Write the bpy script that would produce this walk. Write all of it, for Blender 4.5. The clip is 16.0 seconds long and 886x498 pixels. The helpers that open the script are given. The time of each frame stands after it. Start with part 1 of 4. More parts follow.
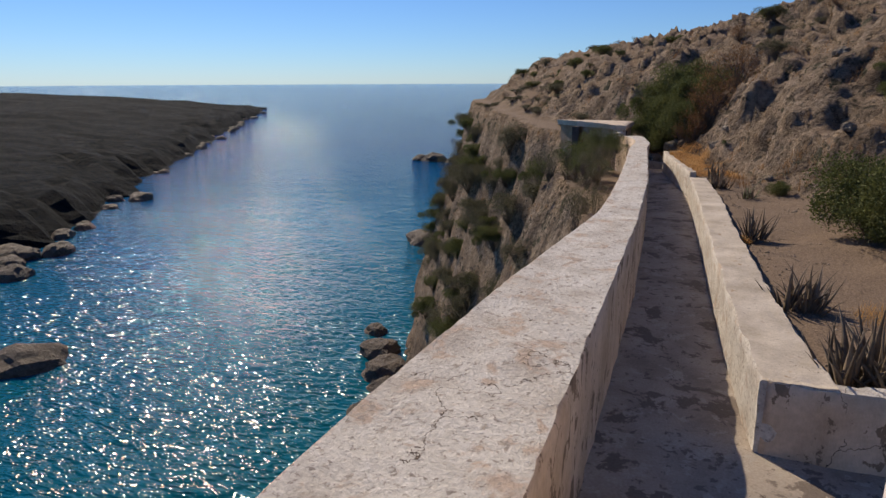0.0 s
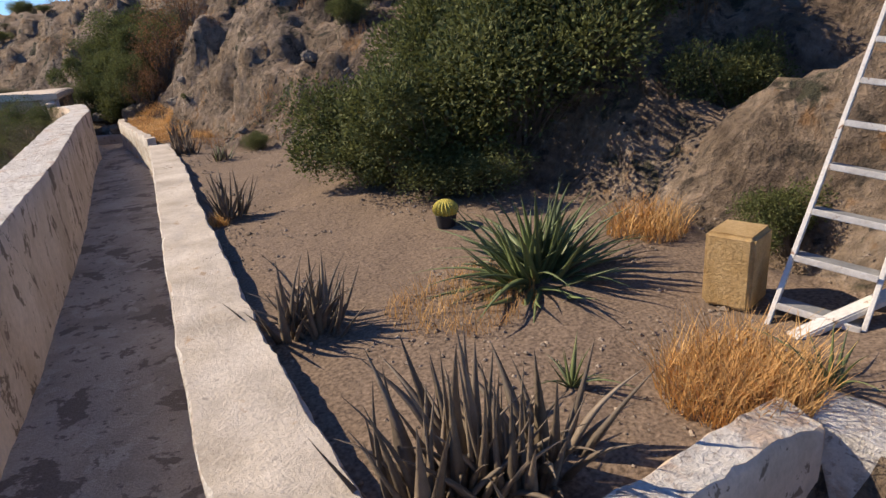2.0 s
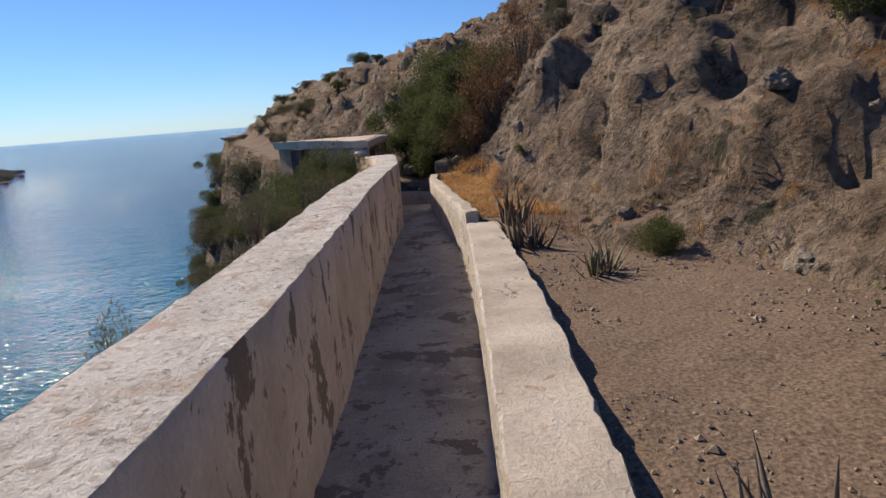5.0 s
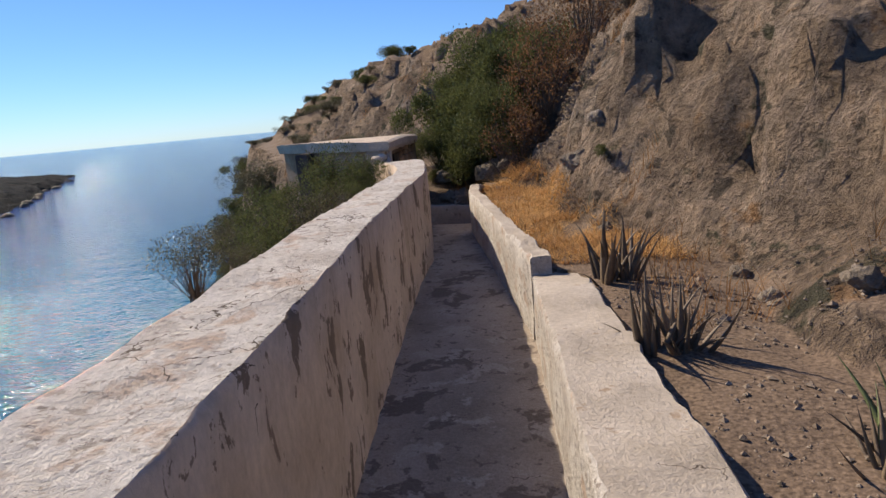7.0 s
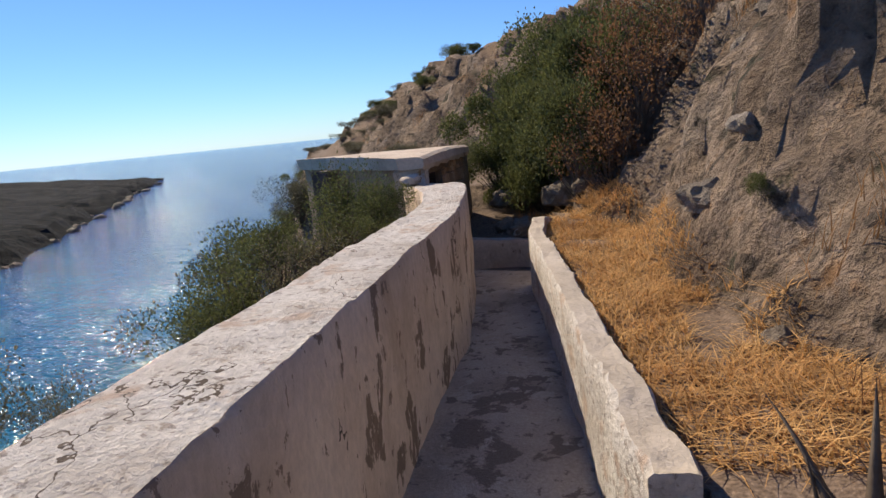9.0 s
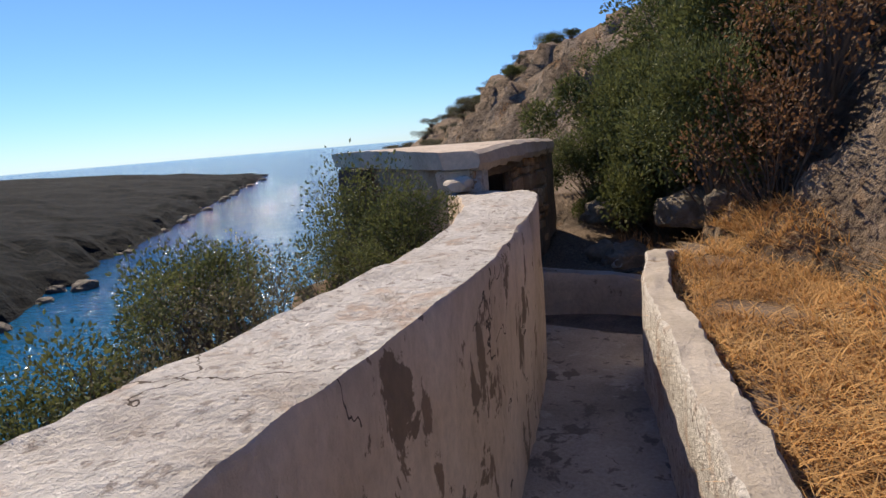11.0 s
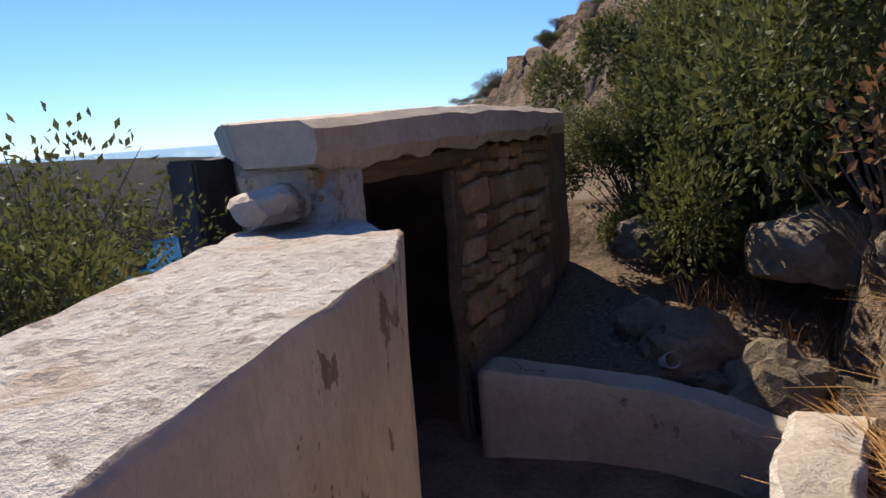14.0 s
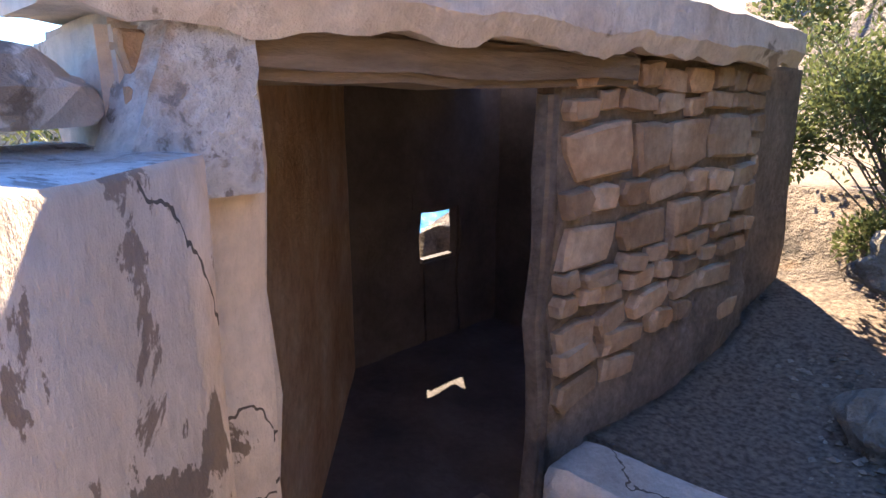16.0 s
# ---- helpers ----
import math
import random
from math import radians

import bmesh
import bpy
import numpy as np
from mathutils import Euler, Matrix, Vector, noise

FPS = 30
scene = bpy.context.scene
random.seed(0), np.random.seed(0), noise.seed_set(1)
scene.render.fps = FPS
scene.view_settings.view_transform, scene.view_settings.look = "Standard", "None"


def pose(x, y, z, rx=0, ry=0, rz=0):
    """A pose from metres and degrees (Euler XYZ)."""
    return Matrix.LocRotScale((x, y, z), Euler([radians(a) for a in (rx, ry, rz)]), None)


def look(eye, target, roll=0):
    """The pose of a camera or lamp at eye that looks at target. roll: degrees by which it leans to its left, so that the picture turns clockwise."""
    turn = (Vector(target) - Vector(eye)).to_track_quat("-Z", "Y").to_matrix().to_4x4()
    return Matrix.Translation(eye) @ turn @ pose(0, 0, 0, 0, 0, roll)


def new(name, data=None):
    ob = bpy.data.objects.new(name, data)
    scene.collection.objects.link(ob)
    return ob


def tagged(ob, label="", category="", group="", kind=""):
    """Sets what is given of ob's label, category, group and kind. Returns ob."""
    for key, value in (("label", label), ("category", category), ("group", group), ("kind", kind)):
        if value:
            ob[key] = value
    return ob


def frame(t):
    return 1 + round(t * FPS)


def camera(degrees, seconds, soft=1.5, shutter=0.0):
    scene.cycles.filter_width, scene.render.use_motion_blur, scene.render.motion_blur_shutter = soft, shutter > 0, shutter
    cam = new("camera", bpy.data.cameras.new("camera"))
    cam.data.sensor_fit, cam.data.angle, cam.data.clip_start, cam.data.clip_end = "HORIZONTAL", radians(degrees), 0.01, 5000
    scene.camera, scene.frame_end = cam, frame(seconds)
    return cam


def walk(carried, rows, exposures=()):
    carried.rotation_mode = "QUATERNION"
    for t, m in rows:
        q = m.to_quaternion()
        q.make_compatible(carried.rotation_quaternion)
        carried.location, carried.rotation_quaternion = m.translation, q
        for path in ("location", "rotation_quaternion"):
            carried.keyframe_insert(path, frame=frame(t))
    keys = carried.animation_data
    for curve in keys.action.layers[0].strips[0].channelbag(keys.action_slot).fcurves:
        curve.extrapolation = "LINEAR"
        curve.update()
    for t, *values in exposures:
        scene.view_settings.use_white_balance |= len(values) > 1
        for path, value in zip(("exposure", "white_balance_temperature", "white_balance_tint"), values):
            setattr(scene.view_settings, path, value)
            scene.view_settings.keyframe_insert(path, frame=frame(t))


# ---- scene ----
cam = camera(70.0, 16.0)
PATH = [
    (0, (2.645, -3.613, 2.312), (1.918, -1.822, 1.8), -0.3),
    (0.5, (2.868, -2.494, 2.049), (2.487, -0.605, 1.514), -0.3),
    (1, (2.967, -1.73, 1.858), (2.986, 0.186, 1.285), -2.2),
    (1.5, (3.127, -1.13, 1.758), (3.604, 0.704, 1.121), -3.5),
    (1.7, (3.2, -0.979, 1.721), (3.859, 0.788, 1.055), -4.3),
    (2, (3.245, -0.623, 1.776), (3.892, 1.152, 1.121), -4.4),
    (2.5, (3.126, 0.351, 1.81), (3.594, 2.201, 1.211), -3.7),
    (3, (2.986, 1.325, 1.713), (3.195, 3.242, 1.186), -2.9),
    (3.5, (2.894, 2.024, 1.658), (2.794, 3.962, 1.176), -3.4),
    (4, (2.912, 2.603, 1.621), (2.77, 4.545, 1.163), -3.4),
    (4.5, (2.874, 3.25, 1.574), (2.714, 5.193, 1.127), -4.1),
    (5, (2.79, 3.886, 1.53), (2.613, 5.831, 1.099), -4.6),
    (5.2, (2.754, 4.097, 1.586), (2.548, 6.042, 1.166), -4.6),
    (7.5, (2.484, 6.983, 1.381), (2.171, 8.914, 0.964), -5.4),
    (8, (2.449, 7.542, 1.388), (2.108, 9.469, 0.977), -5.3),
    (8.5, (2.435, 8.109, 1.385), (2.052, 10.031, 0.989), -5.5),
    (9, (2.417, 8.608, 1.403), (1.903, 10.503, 1.019), -5.8),
    (9.2, (2.388, 8.796, 1.404), (1.812, 10.672, 1.016), -5.9),
    (11.3, (2.057, 10.967, 1.19), (1.251, 12.767, 0.858), -4.9),
    (11.5, (2.046, 11.163, 1.165), (1.224, 12.959, 0.85), -5.0),
    (12, (1.987, 11.672, 1.133), (1.141, 13.454, 0.806), -5.4),
    (12.5, (1.89, 12.086, 1.17), (1.032, 13.858, 0.816), -4.8),
    (13, (1.829, 12.477, 1.177), (0.945, 14.234, 0.818), -4.6),
    (13.5, (1.783, 12.92, 1.126), (0.88, 14.666, 0.76), -4.5),
    (14, (1.723, 13.298, 1.077), (0.797, 15.029, 0.694), -4.4),
    (14.5, (1.669, 13.635, 1.049), (0.69, 15.323, 0.608), -3.7),
    (15, (1.612, 13.943, 1.029), (0.587, 15.596, 0.56), -3.8),
    (15.5, (1.553, 14.157, 0.956), (0.379, 15.701, 0.47), -2.8),
    (16, (1.42, 14.417, 0.912), (0.023, 15.763, 0.425), 0.2),
]
EXPOSURES = [(0, 0.0), (0.5, 0.0), (1, 0.15), (1.5, 0.5), (2, 0.6), (2.5, 0.95), (3, 0.8), (4, 0.35), (5, 0.25), (7.5, 0.4), (9, 0.45), (12.5, 0.4), (14, 0.6), (14.5, 0.95), (15, 1.35), (15.5, 2.15), (16, 3.0)]
walk(cam, [(t, look(e, g, r)) for t, e, g, r in PATH], EXPOSURES)

# ---- world, sun ----
SUN_AZ, SUN_EL = radians(-51), radians(38)
world = bpy.data.worlds.new("world")
scene.world = world
world.use_nodes = True
wn = world.node_tree
sky = wn.nodes.new("ShaderNodeTexSky")
sky.sky_type, sky.sun_disc = "NISHITA", False
sky.sun_elevation, sky.sun_rotation = SUN_EL, SUN_AZ % (2 * math.pi)
sky.altitude = 400
sky.air_density, sky.dust_density, sky.ozone_density = 1.0, 0.05, 6.0
tint = wn.nodes.new("ShaderNodeMix")
tint.data_type, tint.blend_type = "RGBA", "MULTIPLY"
tint.inputs[0].default_value, tint.inputs[7].default_value = 1.0, (0.76, 0.95, 1.26, 1)
wn.links.new(sky.outputs[0], tint.inputs[6])
wn.links.new(tint.outputs[2], wn.nodes["Background"].inputs[0])
wn.nodes["Background"].inputs[1].default_value = 0.078
sun = new("sun", bpy.data.lights.new("sun", "SUN"))
sun.data.energy, sun.data.angle, sun.data.color = 4.7, radians(0.53), (1.0, 0.84, 0.64)
SUN_DIR = Vector((math.sin(SUN_AZ) * math.cos(SUN_EL), math.cos(SUN_AZ) * math.cos(SUN_EL), math.sin(SUN_EL)))
sun.matrix_world = look((0, 0, 30), Vector((0, 0, 30)) - SUN_DIR)


# ---- materials ----
def material(name, stops, scale=4.0, rough=0.85, bump=0.3, bump_scale=40.0, detail=8.0, spots=None, fine=None, metal=0.0, spec=0.3, island=False, stretch=(1, 1, 1), bump_dist=0.02, cracks=0.0, thin=0.0):
    """Two-scale noise colour, optional spots (scale, low, high, colour), optional grain."""
    m = bpy.data.materials.new(name)
    m.use_nodes = True
    t = m.node_tree
    b = t.nodes["Principled BSDF"]
    b.inputs["Roughness"].default_value = rough
    b.inputs["Metallic"].default_value = metal
    b.inputs["Specular IOR Level"].default_value = spec
    geo = t.nodes.new("ShaderNodeNewGeometry")
    mp = t.nodes.new("ShaderNodeMapping")
    mp.inputs["Scale"].default_value = stretch
    t.links.new(geo.outputs["Position"], mp.inputs[0])

    def noise_node(sc, de=8.0, ro=0.6, di=0.0):
        n = t.nodes.new("ShaderNodeTexNoise")
        n.inputs["Scale"].default_value, n.inputs["Detail"].default_value = sc, de
        n.inputs["Roughness"].default_value, n.inputs["Distortion"].default_value = ro, di
        t.links.new(mp.outputs[0], n.inputs["Vector"])
        return n
    n = noise_node(scale, detail)
    ramp = t.nodes.new("ShaderNodeValToRGB")
    el = ramp.color_ramp.elements
    for i, (p, c) in enumerate(stops):
        e = el[i] if i < 2 else el.new(p)
        e.position, e.color = p, (*c, 1)
    t.links.new(n.outputs["Fac"], ramp.inputs[0])
    col = ramp.outputs[0]

    def mix(fac, a, bcol, kind="MIX"):
        x = t.nodes.new("ShaderNodeMix")
        x.data_type, x.blend_type = "RGBA", kind
        if isinstance(fac, float):
            x.inputs[0].default_value = fac
        else:
            t.links.new(fac, x.inputs[0])
        t.links.new(a, x.inputs[6])
        if isinstance(bcol, tuple):
            x.inputs[7].default_value = (*bcol, 1)
        else:
            t.links.new(bcol, x.inputs[7])
        return x.outputs[2]
    for sc, lo, hi, c in spots or ():
        s = noise_node(sc, 9.0, 0.65, 0.3)
        r = t.nodes.new("ShaderNodeMapRange")
        r.inputs[1].default_value, r.inputs[2].default_value = lo, hi
        t.links.new(s.outputs["Fac"], r.inputs[0])
        col = mix(r.outputs[0], col, c)
    if cracks:
        wob = noise_node(5.0, 4.0)
        add = t.nodes.new("ShaderNodeVectorMath")
        add.operation = "MULTIPLY_ADD"
        add.inputs[1].default_value = (0.25, 0.25, 0.25)
        t.links.new(wob.outputs["Color"], add.inputs[0])
        t.links.new(geo.outputs["Position"], add.inputs[2])
        vo = t.nodes.new("ShaderNodeTexVoronoi")
        vo.feature = "DISTANCE_TO_EDGE"
        vo.inputs["Scale"].default_value = cracks
        t.links.new(add.outputs[0], vo.inputs["Vector"])
        line = t.nodes.new("ShaderNodeMath")
        line.operation = "LESS_THAN"
        line.inputs[1].default_value = 0.0028
        t.links.new(vo.outputs["Distance"], line.inputs[0])
        gate = t.nodes.new("ShaderNodeMath")
        gate.operation = "GREATER_THAN"
        gate.inputs[1].default_value = 0.56
        t.links.new(noise_node(0.9, 3.0).outputs["Fac"], gate.inputs[0])
        both = t.nodes.new("ShaderNodeMath")
        both.operation = "MULTIPLY"
        t.links.new(line.outputs[0], both.inputs[0])
        t.links.new(gate.outputs[0], both.inputs[1])
        col = mix(both.outputs[0], col, (0.13, 0.10, 0.075))
    g = noise_node(bump_scale, 6.0, 0.7)
    r = t.nodes.new("ShaderNodeValToRGB")
    k = fine if fine is not None else 0.75
    r.color_ramp.elements[0].position, r.color_ramp.elements[0].color = 0.3, (k, k, k, 1)
    r.color_ramp.elements[1].position, r.color_ramp.elements[1].color = 0.65, (1, 1, 1, 1)
    t.links.new(g.outputs["Fac"], r.inputs[0])
    col = mix(1.0, col, r.outputs[0], "MULTIPLY")
    if island:
        oi = t.nodes.new("ShaderNodeObjectInfo")
        rnd = geo.outputs["Random Per Island"] if island == "island" else oi.outputs["Random"]
        hs = t.nodes.new("ShaderNodeHueSaturation")
        mr = t.nodes.new("ShaderNodeMapRange")
        mr.inputs[3].default_value, mr.inputs[4].default_value = 0.6, 1.35
        t.links.new(rnd, mr.inputs[0])
        t.links.new(mr.outputs[0], hs.inputs["Value"])
        t.links.new(col, hs.inputs["Color"])
        col = hs.outputs[0]
    t.links.new(col, b.inputs["Base Color"])
    if bump:
        bp = t.nodes.new("ShaderNodeBump")
        bp.inputs["Strength"].default_value, bp.inputs["Distance"].default_value = bump, bump_dist
        t.links.new(g.outputs["Fac"], bp.inputs["Height"])
        t.links.new(bp.outputs[0], b.inputs["Normal"])
    if thin:
        tr = t.nodes.new("ShaderNodeBsdfTranslucent")
        t.links.new(col, tr.inputs["Color"])
        ms = t.nodes.new("ShaderNodeMixShader")
        ms.inputs[0].default_value = thin
        t.links.new(b.outputs[0], ms.inputs[1])
        t.links.new(tr.outputs[0], ms.inputs[2])
        t.links.new(ms.outputs[0], t.nodes["Material Output"].inputs["Surface"])
    return m


M_CAP = material("white_limewash", [(0.3, (0.52, 0.46, 0.40)), (0.5, (0.70, 0.655, 0.60)), (0.7, (0.80, 0.76, 0.71))], 3.0, 0.9, 0.9, 38, spots=[(5, 0.55, 0.63, (0.58, 0.46, 0.37)), (14, 0.58, 0.63, (0.50, 0.44, 0.38)), (26, 0.57, 0.62, (0.38, 0.33, 0.29))], fine=0.66, cracks=1.3, bump_dist=0.025)
M_FACE = material("cream_plaster", [(0.3, (0.50, 0.375, 0.26)), (0.55, (0.70, 0.56, 0.43)), (0.75, (0.78, 0.655, 0.525))], 2.2, 0.92, 0.5, 35, spots=[(1.3, 0.56, 0.70, (0.56, 0.44, 0.32)), (4.2, 0.578, 0.588, (0.25, 0.185, 0.13)), (9, 0.61, 0.622, (0.29, 0.21, 0.15))], fine=0.78, stretch=(1, 1, 0.62), cracks=1.3)
M_RCAP = material("worn_whitewashed_coping", [(0.3, (0.42, 0.36, 0.29)), (0.55, (0.58, 0.51, 0.43)), (0.75, (0.70, 0.63, 0.55))], 3.5, 0.92, 0.6, 50, spots=[(7, 0.6, 0.68, (0.40, 0.30, 0.21)), (20, 0.62, 0.7, (0.35, 0.31, 0.27))], fine=0.75, cracks=1.3)
M_FLOOR = material("worn_concrete", [(0.3, (0.27, 0.23, 0.185)), (0.5, (0.42, 0.355, 0.29)), (0.7, (0.52, 0.45, 0.375))], 1.6, 0.9, 0.6, 60, spots=[(2.4, 0.555, 0.575, (0.21, 0.17, 0.14)), (4.5, 0.56, 0.58, (0.47, 0.41, 0.345)), (11, 0.58, 0.62, (0.22, 0.18, 0.15))], fine=0.7, cracks=1.5)
M_ROCK = material("rock_face", [(0.28, (0.12, 0.082, 0.056)), (0.45, (0.265, 0.195, 0.137)), (0.6, (0.40, 0.305, 0.222)), (0.75, (0.50, 0.41, 0.318))], 1.3, 0.95, 1.0, 9.0, spots=[(2.6, 0.57, 0.66, (0.31, 0.18, 0.09)), (1.7, 0.58, 0.62, (0.085, 0.08, 0.05)), (5.0, 0.57, 0.62, (0.10, 0.078, 0.058))], fine=0.3, bump_dist=0.16)
M_PEBBLE = material("pebble", [(0.3, (0.22, 0.17, 0.125)), (0.6, (0.36, 0.29, 0.22)), (0.8, (0.48, 0.42, 0.35))], 9, 0.95, 0.3, 60, island="island", fine=0.6)
M_BOULDER = material("limestone", [(0.3, (0.20, 0.16, 0.12)), (0.55, (0.36, 0.30, 0.23)), (0.75, (0.48, 0.42, 0.35))], 2.5, 0.95, 0.9, 14.0, fine=0.5, bump_dist=0.08)
M_STONE = material("rubble_stone", [(0.3, (0.36, 0.205, 0.11)), (0.5, (0.50, 0.335, 0.21)), (0.7, (0.60, 0.47, 0.34))], 3.5, 0.95, 0.7, 30, island="object", fine=0.65)
M_MORTAR = material("earth_mortar", [(0.3, (0.17, 0.13, 0.10)), (0.7, (0.36, 0.28, 0.215))], 6, 0.97, 0.9, 40, fine=0.55)
M_ROOF = material("chipped_render", [(0.3, (0.54, 0.43, 0.33)), (0.6, (0.70, 0.59, 0.48)), (0.8, (0.78, 0.69, 0.60))], 3, 0.92, 0.6, 30, spots=[(5, 0.62, 0.66, (0.30, 0.23, 0.17))], fine=0.75)
M_WOOD = material("weathered_wood", [(0.3, (0.16, 0.115, 0.08)), (0.7, (0.32, 0.25, 0.19))], 5, 0.9, 0.6, 50, stretch=(1, 0.15, 1), fine=0.6)
M_LADDER = material("white_painted_metal", [(0.3, (0.62, 0.58, 0.52)), (0.7, (0.78, 0.75, 0.70))], 8, 0.6, 0.2, 60, spots=[(18, 0.62, 0.66, (0.30, 0.17, 0.09))], spec=0.5)
M_TREAD = material("grey_tread", [(0.3, (0.20, 0.20, 0.20)), (0.7, (0.36, 0.36, 0.35))], 8, 0.6, 0.2, 60)
M_BLOCK = material("tuff_block", [(0.3, (0.42, 0.27, 0.11)), (0.7, (0.58, 0.40, 0.19))], 8, 0.95, 0.7, 60, fine=0.7)
M_ALOE = material("aloe_skin", [(0.3, (0.12, 0.09, 0.065)), (0.6, (0.22, 0.17, 0.12)), (0.8, (0.27, 0.22, 0.14))], 5, 0.6, 0.25, 60, island="object", spec=0.4)
M_AGAVE = material("agave_leaf", [(0.3, (0.085, 0.115, 0.04)), (0.6, (0.155, 0.185, 0.07)), (0.8, (0.29, 0.28, 0.10))], 5, 0.5, 0.2, 50, island="object", spec=0.45)
M_LEAF = material("shrub_leaf", [(0.3, (0.10, 0.115, 0.04)), (0.6, (0.165, 0.18, 0.065)), (0.8, (0.23, 0.23, 0.09))], 2.5, 0.7, 0.0, 20, island="island", spec=0.18, thin=0.27)
M_LEAF2 = material("grey_scrub_leaf", [(0.3, (0.10, 0.095, 0.055)), (0.6, (0.16, 0.15, 0.085)), (0.8, (0.24, 0.20, 0.13))], 2.5, 0.65, 0.0, 20, island="island", thin=0.27)
M_LEAF3 = material("rusty_scrub_leaf", [(0.3, (0.16, 0.085, 0.04)), (0.6, (0.30, 0.165, 0.08)), (0.8, (0.19, 0.16, 0.07))], 2.5, 0.7, 0.0, 20, island="island", thin=0.27)
M_TWIG = material("twig_bark", [(0.3, (0.10, 0.08, 0.06)), (0.7, (0.20, 0.165, 0.13))], 12, 0.9, 0.3, 60)
M_STRAW = material("dry_straw", [(0.3, (0.48, 0.25, 0.085)), (0.6, (0.70, 0.43, 0.17)), (0.8, (0.80, 0.58, 0.30))], 3, 0.8, 0.0, 20, island="island", thin=0.27)
M_STRAW_OLD = material("rusty_straw", [(0.3, (0.28, 0.14, 0.06)), (0.6, (0.44, 0.26, 0.12)), (0.8, (0.56, 0.40, 0.22))], 3, 0.8, 0.0, 20, island="island", thin=0.27)
M_CACTUS = material("yellow_spines", [(0.3, (0.42, 0.34, 0.05)), (0.7, (0.68, 0.58, 0.13))], 20, 0.8, 0.6, 90)
M_POT = material("black_plastic", [(0.3, (0.02, 0.02, 0.022)), (0.7, (0.04, 0.04, 0.04))], 20, 0.5, 0.1, 60)
M_WHITE = material("pink_white_house_paint", [(0.3, (0.72, 0.62, 0.55)), (0.7, (0.82, 0.73, 0.66))], 2, 0.85, 0.25, 60, fine=0.92)
M_CUP = material("white_plastic", [(0.3, (0.7, 0.7, 0.7)), (0.7, (0.8, 0.8, 0.8))], 20, 0.4, 0.0, 20)
M_BRICK = material("red_brick", [(0.3, (0.30, 0.11, 0.06)), (0.7, (0.42, 0.19, 0.11))], 10, 0.9, 0.6, 60)
# dark base colour carries the gloom of the hut's interior
M_DARK = material("dim_room_plaster", [(0.3, (0.06, 0.05, 0.05)), (0.7, (0.15, 0.125, 0.115))], 3, 0.95, 0.5, 30)
# blue distance haze and unlit darkness are put into the scrub's colour
M_HEAD = material("hazy_scrub_headland", [(0.3, (0.006, 0.010, 0.014)), (0.5, (0.011, 0.016, 0.020)), (0.62, (0.018, 0.022, 0.024)), (0.78, (0.045, 0.045, 0.043))], 0.16, 0.95, 1.0, 0.6, fine=0.35, bump_dist=2.0, spec=0.1)
M_DRIFT = material("dark_wet_rock", [(0.3, (0.07, 0.055, 0.045)), (0.7, (0.20, 0.15, 0.11))], 0.8, 0.7, 0.9, 4, fine=0.5, bump_dist=0.3)


def terrain_material():
    """Rock on steep ground, gravelly soil on flat ground, dry grass and scrub in patches."""
    m = M_ROCK.copy()
    m.name = "hillside_ground"
    t = m.node_tree
    b = t.nodes["Principled BSDF"]
    rock = b.inputs["Base Color"].links[0].from_socket
    geo = t.nodes.new("ShaderNodeNewGeometry")
    sep = t.nodes.new("ShaderNodeSeparateXYZ")
    t.links.new(geo.outputs["Normal"], sep.inputs[0])
    flat = t.nodes.new("ShaderNodeMapRange")
    flat.inputs[1].default_value, flat.inputs[2].default_value = 0.86, 0.96
    t.links.new(sep.outputs[2], flat.inputs[0])
    n = t.nodes.new("ShaderNodeTexNoise")
    n.inputs["Scale"].default_value, n.inputs["Detail"].default_value = 60, 8
    t.links.new(geo.outputs["Position"], n.inputs["Vector"])
    ramp = t.nodes.new("ShaderNodeValToRGB")
    e = ramp.color_ramp.elements
    e[0].position, e[0].color = 0.3, (0.08, 0.055, 0.038, 1)
    e[1].position, e[1].color = 0.7, (0.265, 0.192, 0.136, 1)
    t.links.new(n.outputs["Fac"], ramp.inputs[0])
    x = t.nodes.new("ShaderNodeMix")
    x.data_type = "RGBA"
    t.links.new(flat.outputs[0], x.inputs[0])
    t.links.new(rock, x.inputs[6])
    t.links.new(ramp.outputs[0], x.inputs[7])
    t.links.new(x.outputs[2], b.inputs["Base Color"])
    # soil lies smoother than rock
    relief = t.nodes.new("ShaderNodeMapRange")
    relief.inputs[3].default_value, relief.inputs[4].default_value = 1.0, 0.3
    t.links.new(flat.outputs[0], relief.inputs[0])
    t.links.new(relief.outputs[0], b.inputs["Normal"].links[0].from_node.inputs["Strength"])
    return m


M_GROUND = terrain_material()


